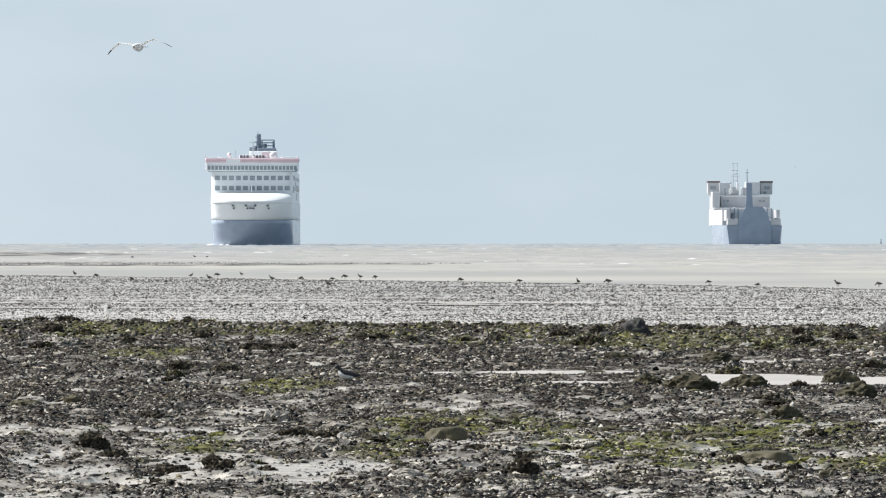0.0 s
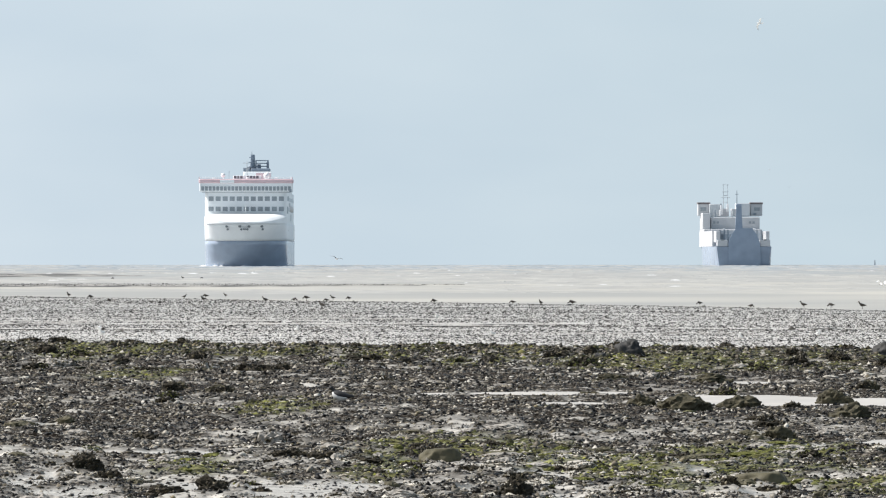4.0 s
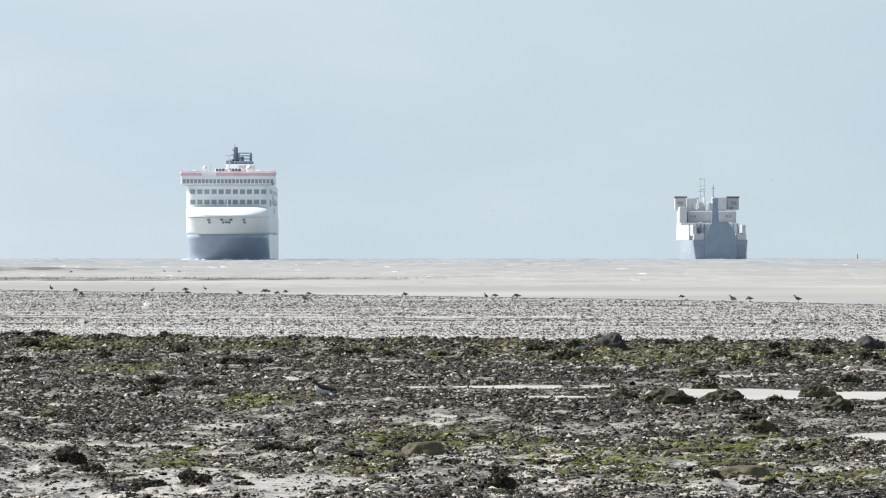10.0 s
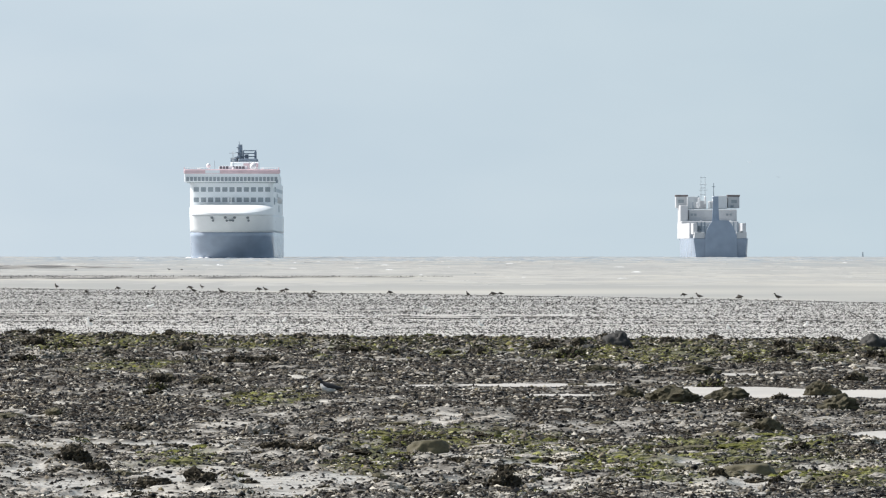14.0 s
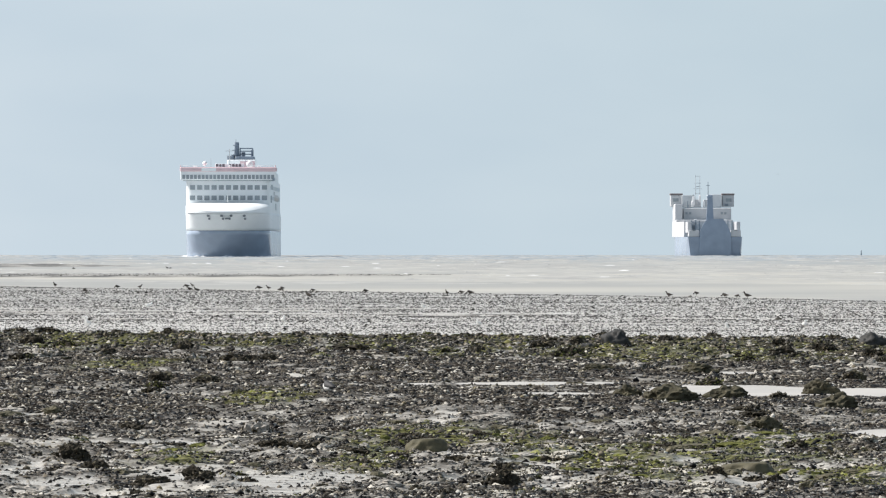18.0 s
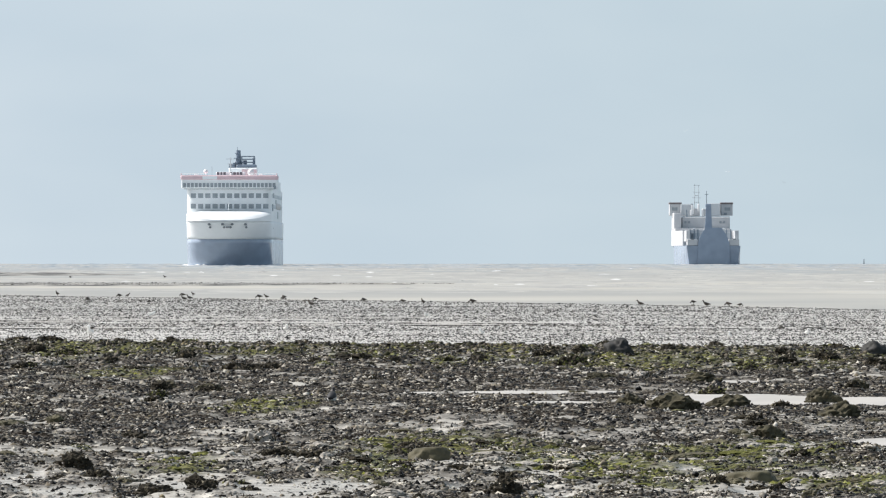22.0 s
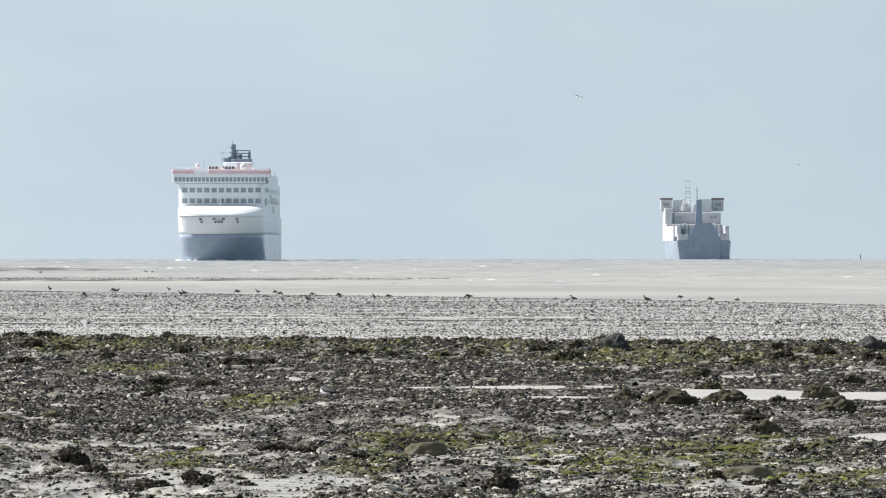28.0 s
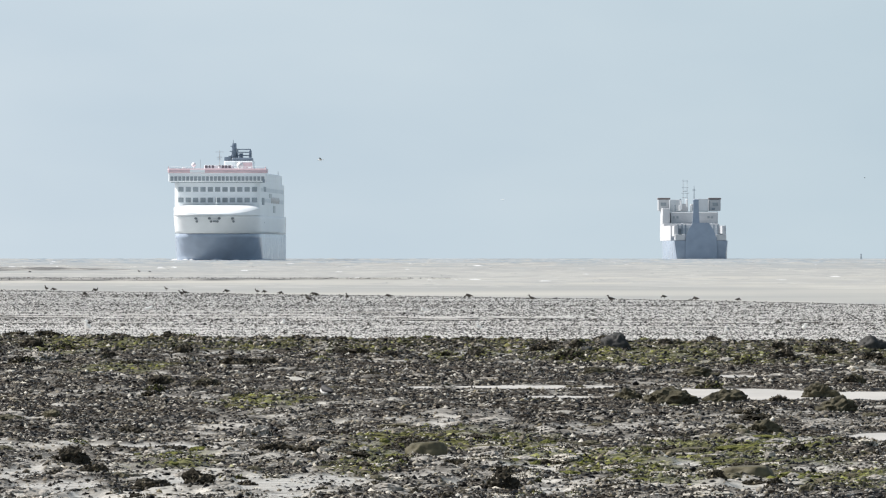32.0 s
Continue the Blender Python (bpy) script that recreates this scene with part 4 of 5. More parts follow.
    part("exhaust_mast", rod((0.6, 104, 31.4), (0.6, 104, 37.2), 0.95, r2=0.7), FUNNEL_BLUE, funnel, "tall dark exhaust stack")
    bm = bmesh.new()
    for z, w in ((33.0, 2.8), (34.6, 2.0), (36.2, 1.5)):
        box(0.2, 103.2, z, w, 1.6, 0.25, bm)
    for x in (-2.2, -1.2):
        rod((x, 104, 31.2), (0.4, 104, 35.4 + 0.6 * x), 0.22, bm, seg=6)
    box(-1.4, 104, 32.2, 2.2, 2.0, 1.2, bm)
    part("stack_platform", bm, FUNNEL_BLUE, funnel)
    part("mast_pole", rod((0.3, 104, 37), (0.3, 104, 38.2), 0.1, seg=5), STEEL, funnel)
    part("funnel_pipe", rod((2.6, 106, 32), (2.6, 106, 34.0), 0.7), FUNNEL_BLUE, funnel)
    for z in (33.3, 34.3, 35.2):
        part("funnel_rail", box(3.7, 104, z, 4.4, 0.5, 0.34), FUNNEL_BLUE, funnel)
    for x in (1.7, 5.7):
        part("funnel_post", box(x, 104, 33.6, 0.4, 0.6, 3.4), FUNNEL_BLUE, funnel)
    part("funnel_fin", box(5.5, 108, 33.4, 0.8, 3.0, 3.2, bevel=0.2), FUNNEL_BLUE, funnel)
    # foredeck railing, searchlight and whip aerials
    for x in (-5.5, 5.5):
        part("whip_aerial", rod((x, 20, 28), (x, 20, 31.2), 0.06, seg=5), STEEL, ship)
    part("searchlight", ball((0.6, 15.2, 28.6), 0.45), DOME, bridge, smooth=True)
    for x in (-10.5, -3.2, 9.8):
        part("roof_vent", box(x, 19, 28.4, 1.1, 1.4, 0.9, bevel=0.15), HULL_WHITE, bridge)
    part("bow_mast", rod((0, 9.5, 17.4), (0, 9.5, 19.6), 0.12, seg=6), HULL_WHITE, ship)
    # open decks aft
    part("after_house", box(0.3, 118, 25.7, 25.0, 96, 3.2, bevel=0.2), HULL_WHITE, ship)
    part("after_mast", rod((12.3, 150, 24), (12.3, 150, 28.6), 0.12), STEEL, ship)
    return ship


def cargo_ferry():
    ship = empty("cargo_ferry", pose(0, 0, 0), "white and slate-blue cargo ferry sailing away, stern ramp raised", "ship")
    # hull: transom near y = 0, beam grows forward
    secs = []
    for y, w0, w1 in ((0, 9.2, 10.3), (2, 9.6, 10.5), (8, 10.4, 10.8), (20, 10.8, 11.0), (60, 11.0, 11.0), (95, 10.8, 11.0), (112, 8.0, 10.5), (124, 2.0, 6.0), (130, 0.2, 1.0)):
        secs.append((y, w0, w1))

    def band(z0, z1, k0, k1):
        rings = []
        for y, w0, w1 in secs:
            a, b = w0 + (w1 - w0) * k0, w0 + (w1 - w0) * k1
            rings.append([(-a, y, z0), (a, y, z0), (b, y - 0.6 * k1, z1), (-b, y - 0.6 * k1, z1)])
        return lofted(rings)
    part("lower_hull", band(-1.0, 7.3, 0.0, 1.0), HULL_SLATE, ship, "slate-blue hull, paled for haze, with a square transom")
    hullw = []
    for y, w0, w1 in secs[2:]:
        hullw.append([(-w1 - 0.03, y + 14, 7.35), (w1 + 0.03, y + 14, 7.35), (w1 + 0.03, y + 14, 13.2), (-w1 - 0.03, y + 14, 13.2)])
    part("upper_hull", lofted(hullw[:-2]), HAZED_WHITE, ship, "white upper hull")
    # bulwarks at the stern corners
    for x0, x1 in ((-10.0, -6.1), (6.1, 9.9)):
        bw = part("stern_bulwark", box((x0 + x1) / 2, 4.0, 8.55, x1 - x0, 8.8, 2.4, bevel=0.12), HAZED_WHITE, ship, "white mooring-deck bulwark")
        part("fairlead", box((x0 + x1) / 2, -0.42, 9.8, 1.1, 0.14, 0.5), DARK_STEEL, bw)
    part("mooring_deck", box(0, 6, 7.5, 20, 12, 0.3), STEEL, ship)
    # raised stern ramp, eight-sided
    ramp = []
    for y in (-0.9, 0.2):
        ramp.append([(-6.0, y, 0.2), (6.3, y, 0.2), (6.1, y, 8.4), (5.5, y, 10.2), (4.5, y, 12.2), (3.0, y, 14.2), (-3.0, y, 14.2), (-4.4, y, 12.2), (-5.4, y, 10.2), (-5.9, y, 8.4)])
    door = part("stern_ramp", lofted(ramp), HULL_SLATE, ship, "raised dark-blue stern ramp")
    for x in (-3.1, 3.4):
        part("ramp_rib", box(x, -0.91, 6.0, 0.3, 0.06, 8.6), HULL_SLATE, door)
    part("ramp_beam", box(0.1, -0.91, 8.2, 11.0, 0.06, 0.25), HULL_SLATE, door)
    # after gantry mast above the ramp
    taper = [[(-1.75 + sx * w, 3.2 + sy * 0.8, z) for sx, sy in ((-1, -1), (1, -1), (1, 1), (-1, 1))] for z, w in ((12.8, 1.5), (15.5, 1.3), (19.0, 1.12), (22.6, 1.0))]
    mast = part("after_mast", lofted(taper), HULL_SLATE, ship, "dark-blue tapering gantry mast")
    part("mast_head", box(-1.85, 3.2, 22.8, 2.2, 1.9, 1.2, bevel=0.2), HULL_SLATE, mast)
    part("mast_pole", rod((-2.5, 3.2, 23), (-2.5, 3.2, 28.4), 0.22, r2=0.12, seg=6), STEEL, mast)
    part("mast_yard", box(-2.5, 3.2, 27.0, 1.3, 0.2, 0.18), STEEL, mast)
    # open vehicle deck with its side walls and deckhouses
    for x, w in ((-9.5, 1.5), (9.1, 1.3)):
        part("deck_side", box(x, 22, 11.0, w, 36, 4.2, bevel=0.1), HAZED_WHITE, ship)
    for x in (-8.2, -6.6, -5.2, 5.8, 7.4):
        part("deck_post", box(x, 16, 11.6, 0.5, 0.8, 4.2), STEEL, ship)
    for x, z in ((-7.3, 10.7), (-5.0, 10.9), (6.8, 11.0)):
        part("deck_cargo", box(x, 26, z, 2.3, 9, 2.9, bevel=0.08), DARK_STEEL if x < -6 else PALE_GREY, ship)
    for x, y in ((-6.6, 88), (7.6, 88)):
        boat = part("lifeboat", ball((x, y, 12.6), 1.5, scale=(1.0, 2.4, 0.85)), PALE_GREY, ship, "grey covered lifeboat", True)
        part("davit", rod((x - 1.2, y, 11), (x - 1.2, y, 14.6), 0.16, seg=6), STEEL, boat)
        part("davit", rod((x + 1.2, y, 11), (x + 1.2, y, 14.6), 0.16, seg=6), STEEL, boat)
    for x, z, h in ((-3.4, 21.6, 3.6), (-1.0, 22.4, 3.0), (-3.9, 20.4, 2.2), (0.6, 20.2, 2.4)):
        part("vent_trunk", box(x, 97.5, z, 0.8, 1.2, h, bevel=0.12), DOME, ship, "white ventilation trunk")
    for x in (-6.7, 3.2, 4.7):
        part("flood_lamp", box(x, 14.6, 13.9, 0.9, 0.5, 0.5, bevel=0.1), DOME, ship)
    # forward house: the bridge stands far ahead
    house = part("superstructure", box(1.7, 104, 16.2, 18.8, 22, 5.0, bevel=0.2), HAZED_WHITE, ship, "white forward superstructure")
    part("house_flank", box(-9.6, 100, 17.0, 3.0, 20, 6.6, bevel=0.2), HAZED_WHITE, house)
    part("lower_house", box(0, 98, 11.8, 22.0, 32, 4.6, bevel=0.2), HAZED_WHITE, house)
    for x in (-6.4, -5.0, 7.4, 8.8):
        part("window", box(x, 92.9, 16.7, 0.9, 0.14, 0.9, bevel=0.05), SHIP_GLASS, house)
    part("deck_rail", box(1.7, 92.8, 18.9, 18.6, 0.12, 0.18), STEEL, house)
    for x, s in ((-9.9, -1), (10.4, 1)):
        wing = part("bridge_wing", box(x, 106, 21.6, 4.6, 6, 4.6, bevel=0.15), HAZED_WHITE, house, "bridge wing with a red-brown roof")
        part("wing_roof", box(x, 106, 24.15, 5.0, 6.6, 0.7, bevel=0.1), BROWN_TRIM, wing)
        part("wing_window", box(x + s * 0.2, 102.9, 21.9, 2.2, 0.14, 1.3, bevel=0.05), SHIP_GLASS, wing)
        part("wing_brace", box(x - s * 0.6, 102.8, 20.0, 1.2, 0.3, 0.8), STEEL, wing)
    for x, w, z, h in ((-5.5, 4.8, 21.4, 4.8), (5.0, 5.4, 21.6, 5.0), (-2.2, 3.6, 20.6, 3.0), (1.6, 1.8, 20.6, 2.8)):
        part("deckhouse", box(x, 104, z, w, 8, h, bevel=0.15), HAZED_WHITE if abs(x) < 3 else HAZE_GREY, house)
    for x, z in ((-5.8, 20.6), (-3.6, 23.0), (-5.6, 19.0)):
        part("vent_pipe", rod((x, 98, z - 2.0), (x, 98, z + 1.0), 0.3, seg=7), STEEL, house)
    # twin poles paled to look hazy with distance
    fore = part("fore_mast", rod((-1.9, 112, 22), (-1.9, 112, 31.8), 0.14, r2=0.08, seg=6), PALE_GREY, house, "twin-pole radar mast, paled for haze")
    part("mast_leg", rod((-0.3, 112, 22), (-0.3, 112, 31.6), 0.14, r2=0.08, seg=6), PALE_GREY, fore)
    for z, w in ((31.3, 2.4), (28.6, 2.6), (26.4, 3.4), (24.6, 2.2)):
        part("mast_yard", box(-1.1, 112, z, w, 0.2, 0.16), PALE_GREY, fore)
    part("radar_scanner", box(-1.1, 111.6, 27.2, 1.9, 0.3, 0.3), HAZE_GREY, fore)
    return ship


ferry = passenger_ferry()
freighter = cargo_ferry()


def channel_buoy():
    b = empty("channel_buoy", pose(168.2, 4100, SEA_Z - 0.4), "small dark pillar buoy on the horizon", "buoy")
    bm = rod((0, 0, -0.3), (0, 0, 0.4), 0.5, seg=12)
    part("float", bm, STEEL, b)
    tower = part("tower", rod((0, 0, 0.4), (0, 0, 2.0), 0.35, r2=0.2, seg=8), STEEL, b)
    part("topmark", ball((0, 0, 2.3), 0.3), STEEL, tower)


channel_buoy()


# ---- rocks and weed ----
def plan_place(b, e, z=0.0):
    """The spot on the shore at a bearing and a dip below the eye's level, both in units of the lens."""
    d = (EYE - z) * LENS / (e + 3)
    return b * d / LENS, d


def rock(b, e, w, h, mat, label, name, seed, rough=0.30, slab=False):
    """One boulder or weedy clump: width w and height h in units of the lens at its range."""
    x, y = plan_place(b, e)
    k = y / LENS
    bm = bmesh.new()
    bmesh.ops.create_icosphere(bm, subdivisions=4 if w > 30 else 3, radius=1.0)
    off = Vector((seed * 3.17, seed * 1.31, 0))
    for v in bm.verts:
        p = v.co.copy()
        n = noise.fractal(p * 1.1 + off, 0.9, 2.1, 2) * rough * 1.6 + noise.fractal(p * 3.6 + off, 0.8, 2.2, 3) * rough * 1.0
        if rough > 0.18 and not slab:
            n += 0.16 * abs(noise.noise(p * 2.3 + off * 2)) + 0.11 * noise.noise(p * 6.1 + off) + 0.07 * noise.noise(p * 13 + off)
        v.co = p * (1 + n)
        if slab:
            v.co.z = min(v.co.z, 0.72 + 0.08 * p.x)
        if v.co.z > 0:
            v.co.z = v.co.z ** 0.85
        else:
            v.co.z *= 0.3
    bmesh.ops.transform(bm, matrix=Matrix.Diagonal((w * k * 0.5, w * k * (0.42 + 0.03 * (seed % 5)), h * k * 0.95, 1)), verts=bm.verts)
    ob = part(name, bm, mat, None, smooth=slab or mat is BLUE_STONE)
    ob.matrix_basis = pose(x, y, float(height(np.array([x]), np.array([y]))[0]) - 0.01, 0, 0, (seed * 37) % 50 - 25)
    if rough > 0.25:
        weed = bmesh.new()
        rng = random.Random(seed)
        spots = [f for f in ob.data.polygons if f.center.z > -0.01]
        for f in rng.sample(spots, min(60 + int(4 * w), len(spots))):
            r = k * rng.uniform(1.2, 4.2)
            hang = [weed.verts.new(f.center + f.normal * r * a + Vector((rng.uniform(-1, 1), rng.uniform(-1, 1), rng.uniform(-1.2, 0.6))) * r) for a in (0.1, 0.5, 0.9, 0.3)]
            for tri in ((0, 1, 2), (0, 1, 3), (1, 2, 3), (0, 2, 3)):
                weed.faces.new([hang[i] for i in tri])
        tagged(part("seaweed", weed, FROND if seed % 6 else ALGAE, ob, "wet fronds of brown and olive seaweed"), kind="stuff")
    return tagged(ob, label, "rock", "rocks in the rock field")


WEEDY = "dark rock overgrown with wet brown seaweed"
# bearing, dip, width, height
EDGE_ROCKS = [(278, 150, 28, 11), (473, 155, 24, 17), (759, 187, 34, 20), (776, 197, 30, 18), (391, 160, 24, 14),
              (224, 187, 46, 24), (229, 167, 30, 20), (170, 172, 36, 16), (57, 177, 28, 14), (671, 177, 34, 18), (595, 167, 32, 14), (530, 191, 40, 16),
              (-489, 147, 26, 12), (-462, 174, 30, 18), (-365, 195, 62, 20), (-319, 192, 32, 14), (-713, 185, 36, 20), (-743, 192, 32, 16), (-603, 180, 34, 15)]
POOL_ROCKS = [(269, 212, 50, 17), (447, 215, 54, 18), (467, 235, 42, 16), (326, 258, 40, 25), (399, 263, 76, 32), (504, 258, 58, 27), (592, 258, 28, 14),
              (663, 250, 52, 32), (694, 277, 64, 32), (725, 228, 28, 22), (535, 283, 40, 14), (566, 315, 56, 26), (240, 232, 50, 16), (-501, 228, 38, 18),
              (-512, 245, 34, 16), (-421, 232, 44, 18), (-120, 215, 40, 12), (-200, 238, 34, 13)]
NEAR_ROCKS = [(102, 419, 56, 34), (-662, 370, 62, 36), (-620, 387, 44, 20), (-438, 415, 46, 28), (-523, 418, 56, 26), (-192, 371, 66, 14), (-353, 402, 40, 12),
              (-297, 352, 40, 18), (-243, 352, 50, 20), (250, 365, 44, 16), (20, 372, 48, 16), (620, 350, 46, 16), (420, 320, 50, 16), (-60, 330, 40, 12), (-560, 310, 44, 14)]
EDGE_HEAPS = [(-757, 147, 40, 12), (-702, 147, 42, 14), (-727, 165, 42, 20), (-757, 195, 32, 18), (-667, 170, 42, 18), (-607, 155, 32, 12), (-577, 145, 26, 12),
              (-607, 182, 28, 14), (-552, 195, 32, 12), (-487, 150, 22, 12), (-459, 147, 36, 12), (-467, 175, 28, 16), (-232, 180, 22, 12), (-167, 175, 60, 12),
              (-97, 180, 24, 12), (-137, 205, 28, 8), (3, 178, 38, 10), (53, 180, 26, 14)]
EDGE_HEAPS_FAR = [(173, 170, 38, 14), (-507, 230, 30, 18), (-517, 250, 36, 12), (-417, 235, 36, 12), (533, 195, 32, 16), (618, 187, 16, 12), (663, 175, 26, 14), (718, 230, 26, 16),
                  (518, 213, 42, 8), (597, 184, 46, 19), (-27, 150, 30, 9), (113, 152, 26, 9), (-327, 148, 28, 9), (-257, 150, 30, 9), (-187, 152, 26, 8), (688, 158, 28, 10), (358, 152, 34, 9)]
PALE_ROCKS = [(-712, 188, 60, 16), (-452, 190, 32, 14), (-217, 190, 32, 10), (163, 210, 22, 8), (334, 211, 50, 17), (368, 207, 22, 12), (-444, 190, 36, 14), (-334, 324, 66, 24), (-30, 306, 40, 12), (160, 318, 36, 10), (-500, 245, 26, 8), (-690, 178, 22, 9)]
SLABS = [(536, 395, 98, 32, 0), (-33, 353, 74, 32, 1)]
n = 0
for b, e, w, h in EDGE_ROCKS + EDGE_HEAPS + EDGE_HEAPS_FAR + NEAR_ROCKS:
    n += 1
    rock(b, e, w, h * (0.7 if e > 300 else 0.8), ROCK, WEEDY, "rock", n, 0.36)
for b, e, w, h in POOL_ROCKS:
    n += 1
    if w >= 50 or n % 2:
        rock(b, e, w * 1.15, h * 0.85, POOL_ROCK, "olive-brown rock with a film of weed beside the pools", "rock", n, 0.24)
    else:
        rock(b, e, w * 1.12, h * 0.76, ROCK, WEEDY, "rock", n, 0.27)
for row in PALE_ROCKS:
    n += 1
    rock(*row, STONE, "pale grey worn stone half sunk in mud", "rock", n, 0.26)
for row in ((306, 166, 46, 27), (757, 168, 50, 22), (-88, 178, 26, 9), (250, 172, 24, 9)):
    n += 1
    rock(*row, BLUE_STONE, "smooth blue-grey boulder on the edge of the flat", "rock", n, 0.24)
for *row, which in SLABS:
    n += 1
    rock(*row, MOSSY, "smooth rounded boulder with an olive-green algae film", "rock", n, 0.12, True)


def flat_stones():
    """Low mud-coloured stones strewn over the nearer shore."""
    pick = random.Random(77)
    for i in range(105):
        e = pick.uniform(285, 432)
        b = pick.uniform(-820, 820)
        x, y = plan_place(b, e)
        if hollow(np.array([x]), np.array([y]))[0][0] > 0.02:
            continue
        mat, label = ((STONE, "low mud-grey stone bedded among shells"), (MOSSY, "low stone under a film of olive algae"), (ROCK, "low dark stone with seaweed"))[i % 3]
        rock(b, e, pick.uniform(20, 56), pick.uniform(6, 13), mat, label, "stone", 200 + i, 0.36 if mat is ROCK else 0.2)


flat_stones()


def pale_stones_near():
    """Pale mud-coated stones where the shore is barest."""
    pick = random.Random(79)
    for i in range(92):
        b, e = pick.uniform(40, 800) if i % 4 else pick.uniform(-800, 40), pick.uniform(328, 432)
        w = pick.uniform(16, 44) if i % 3 else pick.uniform(44, 84)
        rock(b, e, w, pick.uniform(5, 11), SHORE_STONE, "pale mud-coated stone lying among shells", "stone", 700 + i, 0.27)


pale_stones_near()


def pale_stones_far():
    """Pale stones and bared mud between the weed of the seaward edge."""
    pick = random.Random(83)
    for i in range(30):
        b, e = pick.uniform(-800, 800), pick.uniform(160, 225)
        rock(b, e, pick.uniform(10, 34), pick.uniform(3, 8), SHORE_STONE if i % 3 else STONE, "pale mud-coated stone between heaps of weed", "stone", 800 + i, 0.25)


pale_stones_far()


def weed_clumps():
    """Small heaps of weed along the seaward edge of the rock field and about the pools."""
    rng = np.random.default_rng(301)
    x = rng.uniform(-14, 14, 2600)
    y = field_edge(x) - rng.gamma(1.6, 8.0, 2600) + 1.5
    lumps("weed_heaps", x, y, 0.036 * rng.lognormal(0, 0.5, len(x)).clip(0.3, 2.0), FROND, "small heaps of dark seaweed on the shore", 0.7, 0.35, 302, sub=1, jag=0.5)
    x, y, rng = spread(5600, 80, 236, 311, 0.6)
    keep = hollow(x, y)[0] < 0.01
    lumps("weed_tussocks", x[keep], y[keep], (0.007 + 0.00012 * y[keep]) * rng.lognormal(0, 0.45, keep.sum()).clip(0.3, 1.7), FROND, "scattered tussocks of dark seaweed", 0.62, 0.35, 312, sub=1, jag=0.5)


weed_clumps()


def olive_heaps():
    """Dark olive weed between the rocks of the seaward edge, and green mats on the nearer stones."""
    rng = np.random.default_rng(321)
    x = rng.uniform(-14, 14, 4200)
    y = field_edge(x) - rng.gamma(2.0, 9.0, 4200) + 1.0
    lumps("olive_weed", x, y, 0.034 * rng.lognormal(0, 0.5, len(x)).clip(0.3, 2.2), DEEP_GREEN, "dark olive weed heaped between the rocks", 0.55, 0.3, 322, sub=1, jag=0.35)
    pick = random.Random(88)
    for i, (cx, cy, rx, ry) in enumerate(GREENS * 5):
        a, r = pick.uniform(0, math.tau), pick.uniform(0.2, 1.0) ** 0.6
        x, y = cx + rx * r * math.cos(a), cy + ry * r * math.sin(a)
        if y > 122 or hollow(np.array([x]), np.array([y]))[0][0] > 0.03:
            continue
        k = y / LENS
        big = pick.random() < 0.35
        rock(x / k, EYE / k - 3, pick.uniform(40, 80) if big else pick.uniform(14, 40), pick.uniform(5, 10), MAT_GREEN if i % 4 else MOSSY, "low stone under a bright yellow-green algae mat", "stone", 400 + i, 0.24)
    for i in range(70):
        e = pick.uniform(300, 436) ** 1.0
        x, y = plan_place(pick.uniform(-820, 820), e)
        if hollow(np.array([x]), np.array([y]))[0][0] > 0.03:
            continue
        k = y / LENS
        dark = i % 5 < 2
        rock(x / k, e, pick.uniform(14, 46), pick.uniform(5, 10), ROCK if dark else STONE, "low dark stone with seaweed" if dark else "low mud-grey stone bedded among shells", "stone", 600 + i, 0.36 if dark else 0.22)


olive_heaps()


# ---- birds ----
def spindle(rings, bm=None, seg=8):
    """A body of revolution along x: rows of x, z, half-width, half-height."""
    bm = bm or bmesh.new()
    out = []
    for x, z, w, h in rings:
        out.append([(x, w * math.cos(a), z + h * math.sin(a)) for a in np.linspace(0, math.tau, seg, endpoint=False)])
    return lofted(out, bm)


def wader(name, label, bill=0.07, tall=1.0, mat=None, group="waders along the waterline", belly=None, feeding=False):
    """A wading bird that faces to -x; its feet stand at the origin."""
    mat = mat or FEATHER_DARK
    b = empty(name, pose(0, 0, 0), label, "bird", group)
    leg = 0.13 * tall if belly is None else 0.03
    body = part("body", spindle([(-0.12, leg + 0.15, 0.02, 0.025), (-0.09, leg + 0.13, 0.055, 0.06), (-0.02, leg + 0.10, 0.075, 0.075), (0.07, leg + 0.09, 0.065, 0.06),
                                 (0.15, leg + 0.085, 0.04, 0.03), (0.22, leg + 0.08, 0.02, 0.012)]), mat, b, smooth=True)
    nz, nx = (leg + 0.05, -0.185) if feeding else (leg + 0.24 * tall, -0.145)
    part("neck", rod((-0.09, 0, leg + 0.13), (nx + 0.015, 0, nz - 0.01), 0.034, r2=0.026, seg=7), mat, b)
    head = part("head", ball((nx, 0, nz), 0.034, scale=(1.2, 0.95, 1)), mat, b, smooth=True)
    tip = (nx - 0.03, 0, nz - 0.03 - bill) if feeding else (nx - 0.035 - bill, 0, nz - 0.02 - bill * 0.2)
    part("bill", rod((nx - 0.025, 0, nz), tip, 0.009, r2=0.004, seg=5), BILL, head)
    for s in (-0.03, 0.03):
        part("leg", rod((0.02 + s, s, 0), (0.02, s, leg + 0.06), 0.008, seg=5), BILL, b)
    if belly:
        part("belly", spindle([(-0.135, leg + 0.14, 0.015, 0.03), (-0.105, leg + 0.10, 0.062, 0.065), (0.0, leg + 0.065, 0.078, 0.06), (0.09, leg + 0.065, 0.055, 0.04), (0.15, leg + 0.075, 0.01, 0.01)]), belly, b, "white belly and breast", True)
    return b


